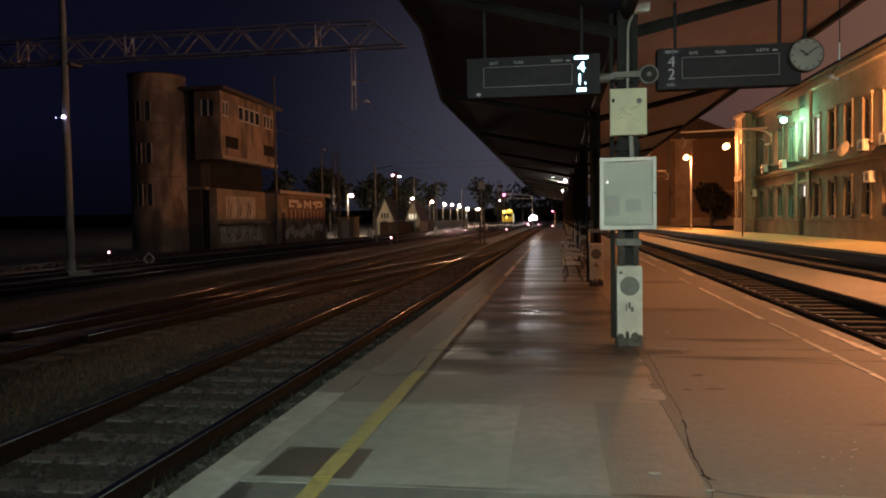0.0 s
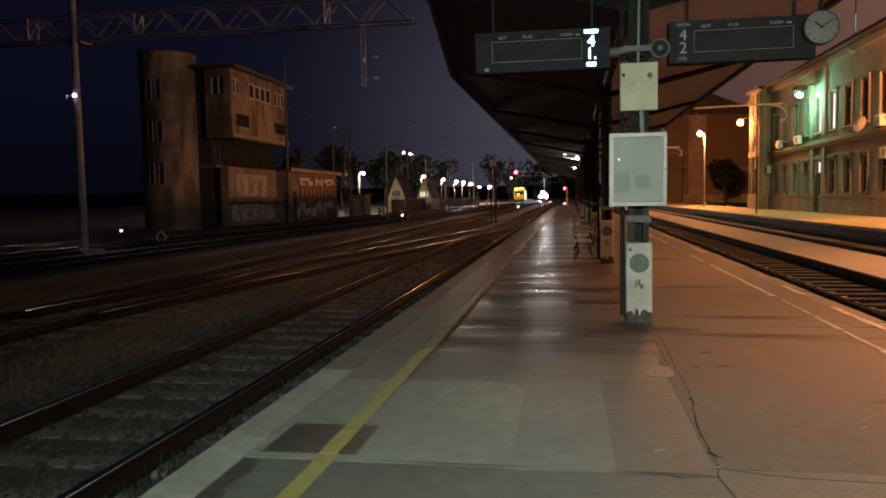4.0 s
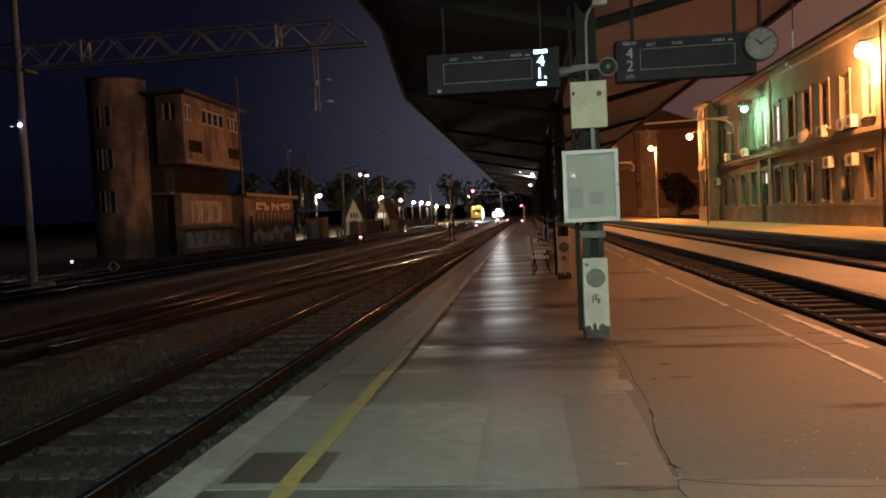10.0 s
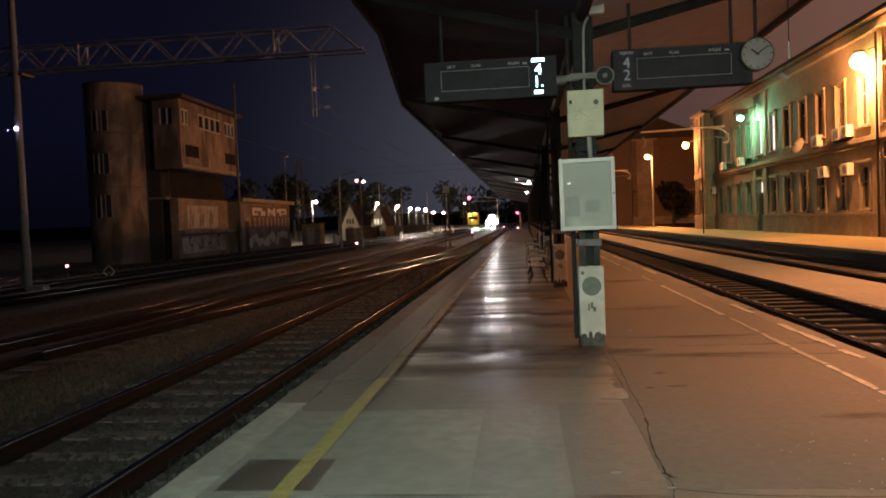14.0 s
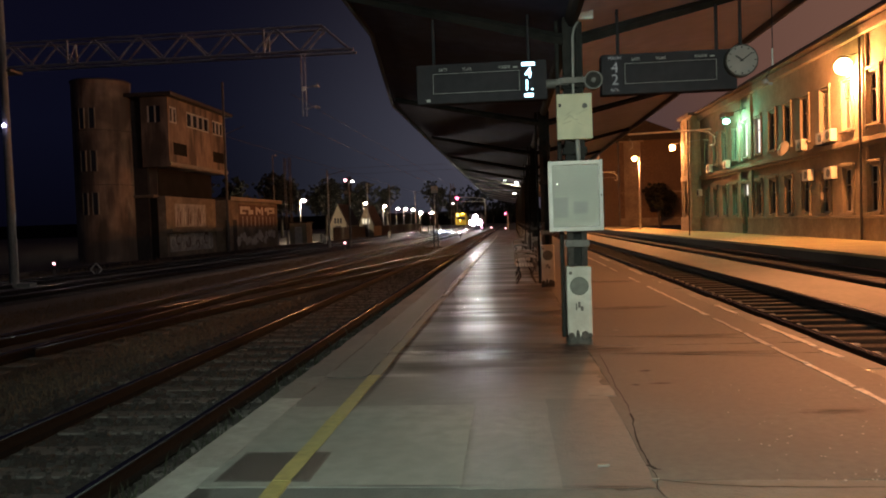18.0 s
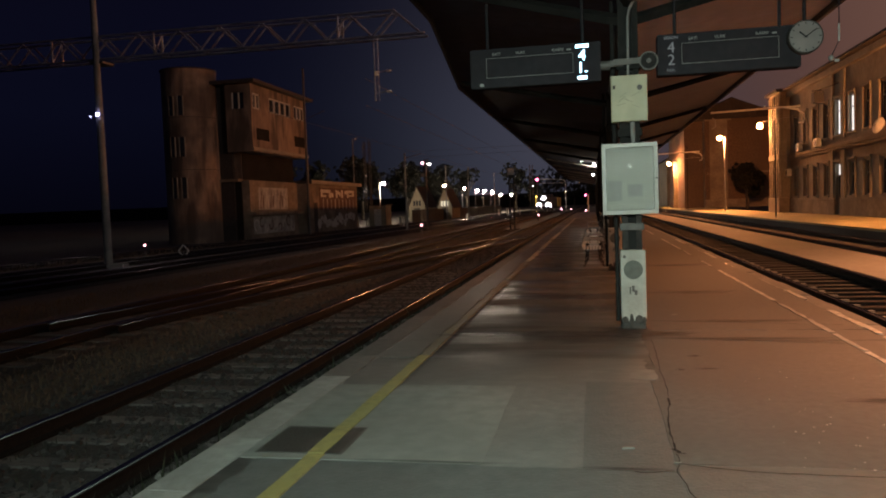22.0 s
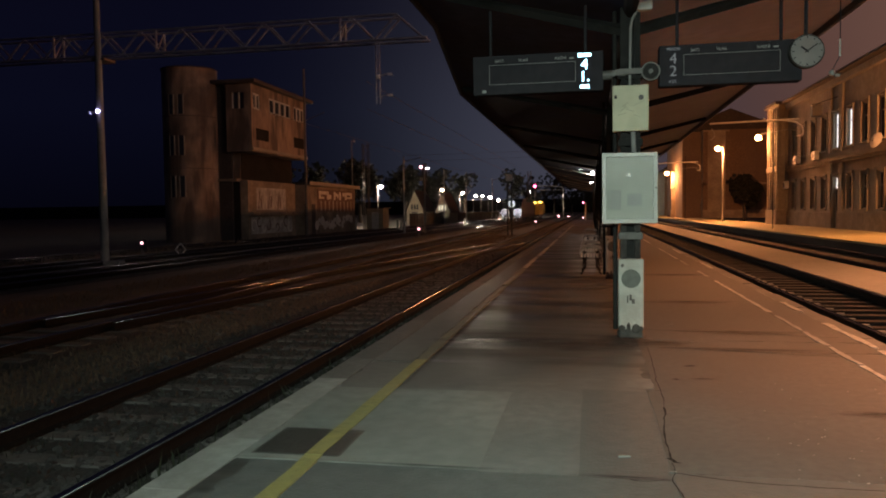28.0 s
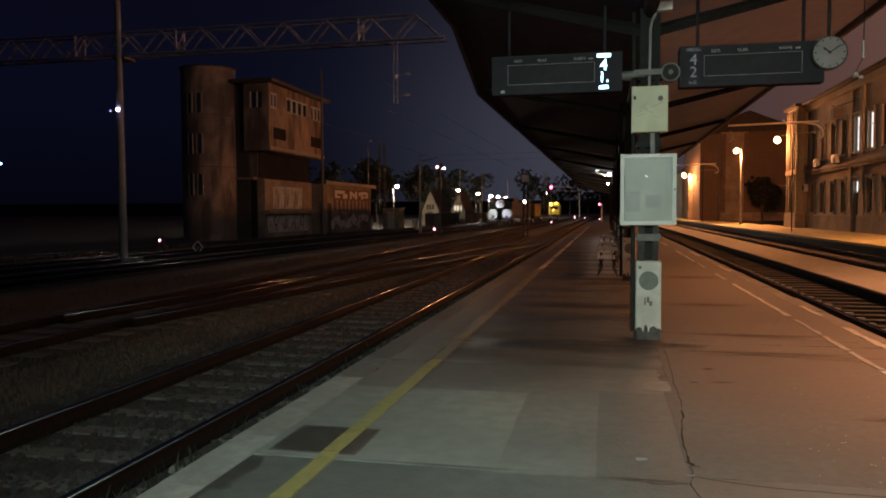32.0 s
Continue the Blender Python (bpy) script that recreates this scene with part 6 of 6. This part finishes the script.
# overhead wires
wires = thing("overhead_wires", (0, 0, 0), 0, "thin overhead line wires above the yard", "wires")
for x, z in ((-9.3, 6.2), (-9.3, 7.4), (-13.9, 6.2), (-3.7, 7.0)):
    part("wire", rod(bmesh.new(), (x, 32.4, z), (x, 330, z), 0.012, seg=4), M_ROOF, wires)
part("cross_wire", rod(bmesh.new(), (-30, 118, 9.6), (10, 118, 10.0), 0.015, seg=4), M_ROOF, wires)
part("cross_wire", rod(bmesh.new(), (-30, 118, 10.6), (10, 118, 10.8), 0.015, seg=4), M_ROOF, wires)

# ---- loose stones, grass and weeds ----
verts, faces = [], []
CUBE = [(-1, -1, -1), (1, -1, -1), (1, 1, -1), (-1, 1, -1), (-0.7, -0.7, 1), (0.8, -0.6, 0.9), (0.6, 0.7, 1), (-0.8, 0.6, 0.8)]
CF = [(0, 3, 2, 1), (4, 5, 6, 7), (0, 1, 5, 4), (1, 2, 6, 5), (2, 3, 7, 6), (3, 0, 4, 7)]


def scatter_stones(n, x0, x1, y0, y1, z, s0, s1):
    for _ in range(n):
        y = y0 + (y1 - y0) * rng.random() ** 1.7
        s = rng.uniform(s0, s1)
        m = Matrix.LocRotScale((rng.uniform(x0, x1), y, z), Euler((rng.uniform(0, 6), rng.uniform(0, 6), rng.uniform(0, 6))), (s, s * rng.uniform(0.6, 1), s * rng.uniform(0.5, 0.9)))
        o = len(verts)
        verts.extend(m @ Vector(c) for c in CUBE)
        faces.extend([i + o for i in f] for f in CF)


scatter_stones(6500, -5.3, -2.3, 4, 34, -0.33, 0.015, 0.04)
scatter_stones(2500, -9.0, -5.2, 5, 30, -0.36, 0.012, 0.035)
me = bpy.data.meshes.new("ballast_stones")
me.from_pydata(verts, [], faces)
me.materials.append(M_STONE)
tagged(new("ballast_stones", me), "loose crushed ballast stones between the sleepers", "stones", kind="stuff")


def blades(name, n, x0, x1, y0, y1, z, h0, h1, material, label):
    vs, fs = [], []
    for _ in range(n):
        x, y = rng.uniform(x0, x1), y0 + (y1 - y0) * rng.random() ** 1.5
        h, a, w = rng.uniform(h0, h1), rng.uniform(0, 6.3), rng.uniform(0.006, 0.018)
        dx, dy = math.cos(a), math.sin(a)
        lean = rng.uniform(0.1, 0.5) * h
        o = len(vs)
        vs += [(x - dy * w, y + dx * w, z), (x + dy * w, y - dx * w, z), (x + dx * lean * 0.4, y + dy * lean * 0.4, z + h * 0.6), (x + dx * lean, y + dy * lean, z + h)]
        fs += [(o, o + 1, o + 2), (o + 1, o + 3, o + 2)]
    m = bpy.data.meshes.new(name)
    m.from_pydata(vs, [], fs)
    m.materials.append(material)
    tagged(new(name, m), label, "grass", kind="stuff")


blades("dry_grass", 26000, -8.0, -5.3, 5, 60, -0.37, 0.03, 0.13, M_GRASS, "dry brown grass strip between the tracks")
blades("dry_grass", 12000, -12.7, -10.6, 9, 70, -0.37, 0.03, 0.13, M_GRASS, "dry brown grass strip between the tracks")
blades("dry_grass", 12000, -17.2, -15.2, 12, 80, -0.37, 0.03, 0.13, M_GRASS, "dry brown grass strip between the tracks")
blades("dry_grass", 9000, -23.5, -20.0, 20, 80, -0.37, 0.05, 0.35, M_GRASS, "dry brown grass strip before the tower")
blades("edge_weeds", 900, -2.75, -2.27, 4, 26, -0.36, 0.05, 0.28, M_WEED, "green weeds along the platform edge")
blades("track_weeds", 2500, -5.0, -2.5, 4, 30, -0.36, 0.03, 0.14, M_WEED, "small weeds in the track bed")

for x, y, z, s in ((-2.75, 5.0, -0.30, 0.05), (-2.95, 4.7, -0.30, 0.06), (-2.55, 6.2, -0.31, 0.03), (-4.9, 9.3, -0.31, 0.07), (-5.3, 9.0, -0.33, 0.05), (-4.2, 11.6, -0.3, 0.05), (-5.6, 11.4, -0.34, 0.06), (-4.3, 14.6, -0.3, 0.06), (-8.2, 13.0, -0.35, 0.06)):
    bm = bmesh.new()
    bmesh.ops.create_grid(bm, x_segments=4, y_segments=4, size=s)
    for v in bm.verts:
        v.co.z += rng.uniform(-0.35, 0.35) * s
    bmesh.ops.solidify(bm, geom=bm.faces, thickness=0.003)
    it = part("litter", bm, M_PAPER)
    it.matrix_basis = pose(x, y, z, 0, 0, rng.uniform(0, 180))
    tagged(it, "crumpled pale scrap of paper on the ballast", "litter", "litter on the ballast")

# ---- the train ----
train = thing("locomotive", (-10.6, 310, -0.15), 0, "approaching pale locomotive with three blazing headlights", "locomotive")
part("hood", boxed(-1.42, 1.42, 0.6, 15.5, 1.15, 3.0, 0.12), M_LOCO, train)
part("cab", boxed(-1.45, 1.45, 1.8, 5.2, 1.15, 3.5, 0.15), M_LOCO, train)
part("nose", prism([(-1.3, 1.1), (1.3, 1.1), (1.3, 2.2), (1.05, 2.75), (-1.05, 2.75), (-1.3, 2.2)], 0.05, 0.7), M_LOCO, train)
part("frame", boxed(-1.4, 1.4, 0.0, 15.6, 0.75, 1.15, 0.04), M_LOCODARK, train)
for x in (-0.75, 0.75):
    w = part("windscreen", boxed(x - 0.5, x + 0.5, 1.76, 1.8, 2.8, 3.35), M_GLASS, train)
    part("buffer", disc(bmesh.new(), (x * 1.17, -0.3, 1.05), 0.22, 0.08, "Y"), M_LOCODARK, train)
    part("buffer_shank", rod(bmesh.new(), (x * 1.17, -0.3, 1.05), (x * 1.17, 0.05, 1.05), 0.1), M_LOCODARK, train)
for y in (1.9, 4.3, 10.8, 13.2):
    for x in (-0.75, 0.75):
        part("wheel", disc(bmesh.new(), (x, y, 0.5), 0.49, 0.13, "X", 24), M_LOCODARK, train)
# lenses drawn oversized for the glare; slats added to narrow the beam
for x, z, r in ((-0.9, 1.42, 0.58), (0.9, 1.42, 0.58), (0.0, 2.72, 0.5)):
    bm = bmesh.new()
    bmesh.ops.create_cone(bm, cap_ends=False, segments=24, radius1=r + 0.03, radius2=r + 0.03, depth=0.42, matrix=pose(x, -0.2, z, 90))
    hl = part("headlight", bm, M_LOCODARK, train, "deep headlight shroud")
    part("lens", disc(bmesh.new(), (x, -0.04, z), r, 0.02, "Y", 24), G_HEAD, hl, "glaring headlight lens")
    lv = bmesh.new()
    for k in range(-int(r / 0.04), int(r / 0.04) + 1):
        hgt = math.sqrt(max(0.0, r * r - (k * 0.04) ** 2)) + 0.002
        box(lv, x + k * 0.04 - 0.0015, x + k * 0.04 + 0.0015, -0.38, -0.06, z - hgt, z + hgt)
    part("louvre", lv, M_STEEL, hl, "added upright metal slats that narrow the beam")
    part("reflector_back", disc(bmesh.new(), (x, -0.02, z), r + 0.028, 0.012, "Y", 24), M_LOCODARK, hl)
DIM = bpy.data.materials.new("smoked_filter_glass")
DIM.use_nodes = True
dim_b = DIM.node_tree.nodes["Principled BSDF"]
dim_b.inputs["Base Color"].default_value, dim_b.inputs["Roughness"].default_value = (0.35, 0.36, 0.37, 1), 0.0
dim_b.inputs["Transmission Weight"].default_value, dim_b.inputs["IOR"].default_value = 1.0, 1.1
# plates added to the locomotive only to dim its headlights
flaps = []
for x, z, r in ((-0.9, 1.42, 0.58), (0.9, 1.42, 0.58), (0.0, 2.72, 0.5)):
    fl = part("dimmer_flap", boxed(-r - 0.03, r + 0.03, -0.006, 0.006, -2 * r - 0.06, 0.0), DIM, train, "added smoked plate that stands in for dimming the headlight")
    flaps.append((fl, x, z + r + 0.03))
car = thing("goods_wagon", (-10.6, 326.5, -0.15), 0, "dull yellow goods wagon behind the locomotive", "railway wagon")
part("body", boxed(-1.3, 1.3, 0, 6.5, 1.0, 2.75, 0.08), M_WAGON, car)
part("rim", boxed(-1.36, 1.36, -0.05, 6.55, 2.752, 2.86, 0.03), M_WAGON, car)
part("frame", boxed(-1.2, 1.2, 0.1, 6.4, 0.7, 1.0), M_LOCODARK, car)
for k in range(3):
    for s in (-1.33, 1.33):
        part("stanchion", boxed(s - 0.03, s + 0.03, 0.4 + k * 2.15, 0.55 + k * 2.15, 1.0, 2.75), M_WAGON, car)
for x in (-0.65, 0.65):
    part("stanchion", boxed(x - 0.06, x + 0.06, -0.05, 0.0, 1.0, 2.75), M_WAGON, car)
for y in (1.2, 5.3):
    for x in (-0.75, 0.75):
        part("wheel", disc(bmesh.new(), (x, y, 0.48), 0.47, 0.13, "X", 20), M_LOCODARK, car)

# added hood halves, hinged at the top, that block the green floodlight's light
hood = []
for s in (-1, 1):
    fl = thing("lamp_hood_half", (14.1, 50.6, 7.80), 0, "added steel hood half that blocks the switched-off lamp", "lamp hood", "floodlight hood halves")
    bm = boxed(-0.26, 0.26, s * 0.26, s * 0.27, -0.62, 0.0)
    box(bm, -0.28, -0.26, 0, s * 0.27, -0.62, 0.0), box(bm, 0.26, 0.28, 0, s * 0.27, -0.62, 0.0)
    box(bm, -0.28, 0.28, 0, s * 0.27, -0.63, -0.61), box(bm, -0.28, 0.28, 0, s * 0.27, -0.01, 0.01)
    part("shell", bm, M_STEEL, fl)
    hood.append((s, fl))


def motions():
    TRAIN = [(0, -10.2, 312, 0), (3, -9.95, 290, 0), (6, -9.6, 268, 0), (9, -9.2, 247, 0), (12, -9.0, 226, 0), (14, -8.75, 211, 0), (17, -8.35, 187, 0),
             (18.5, -8.2, 174, 0), (20.5, -8.65, 158, 1), (22, -8.95, 146, 1.5), (23.5, -9.4, 136, 2), (25, -9.7, 124, 2.5), (28, -10.9, 110, 3),
             (29.5, -11.6, 104, 3.5), (32, -12.8, 95, 3.5)]
    walk(train, [(t, pose(x, y, -0.15, 0, 0, -a)) for t, x, y, a in TRAIN])
    # the wagon lags on the curve: its sideways offset from the locomotive
    LAG = {20.5: 0.3, 22: 0.9, 23.5: 1.3, 25: 1.4, 28: 1.6, 29.5: 1.6, 32: 1.5}
    walk(car, [(t, pose(x + LAG.get(t, 0.0), y + 16.4, -0.15, 0, 0, -a * 0.8)) for t, x, y, a in TRAIN])
    # the headlights are dimmed once the train has slowed: added smoked plates swing down over the lenses
    for fl, x, z in flaps:
        up, down = pose(x, -0.43, z, -82), pose(x, -0.43, z, 0)
        walk(fl, [(0, up), (20.8, up), (21.2, down), (32, down)])
    for s, fl in hood:
        wide, shut = pose(14.1, 50.6, 7.80, s * 84), pose(14.1, 50.6, 7.80, 0)
        walk(fl, [(0, wide), (19.5, wide), (19.6, shut), (32, shut)])


motions()
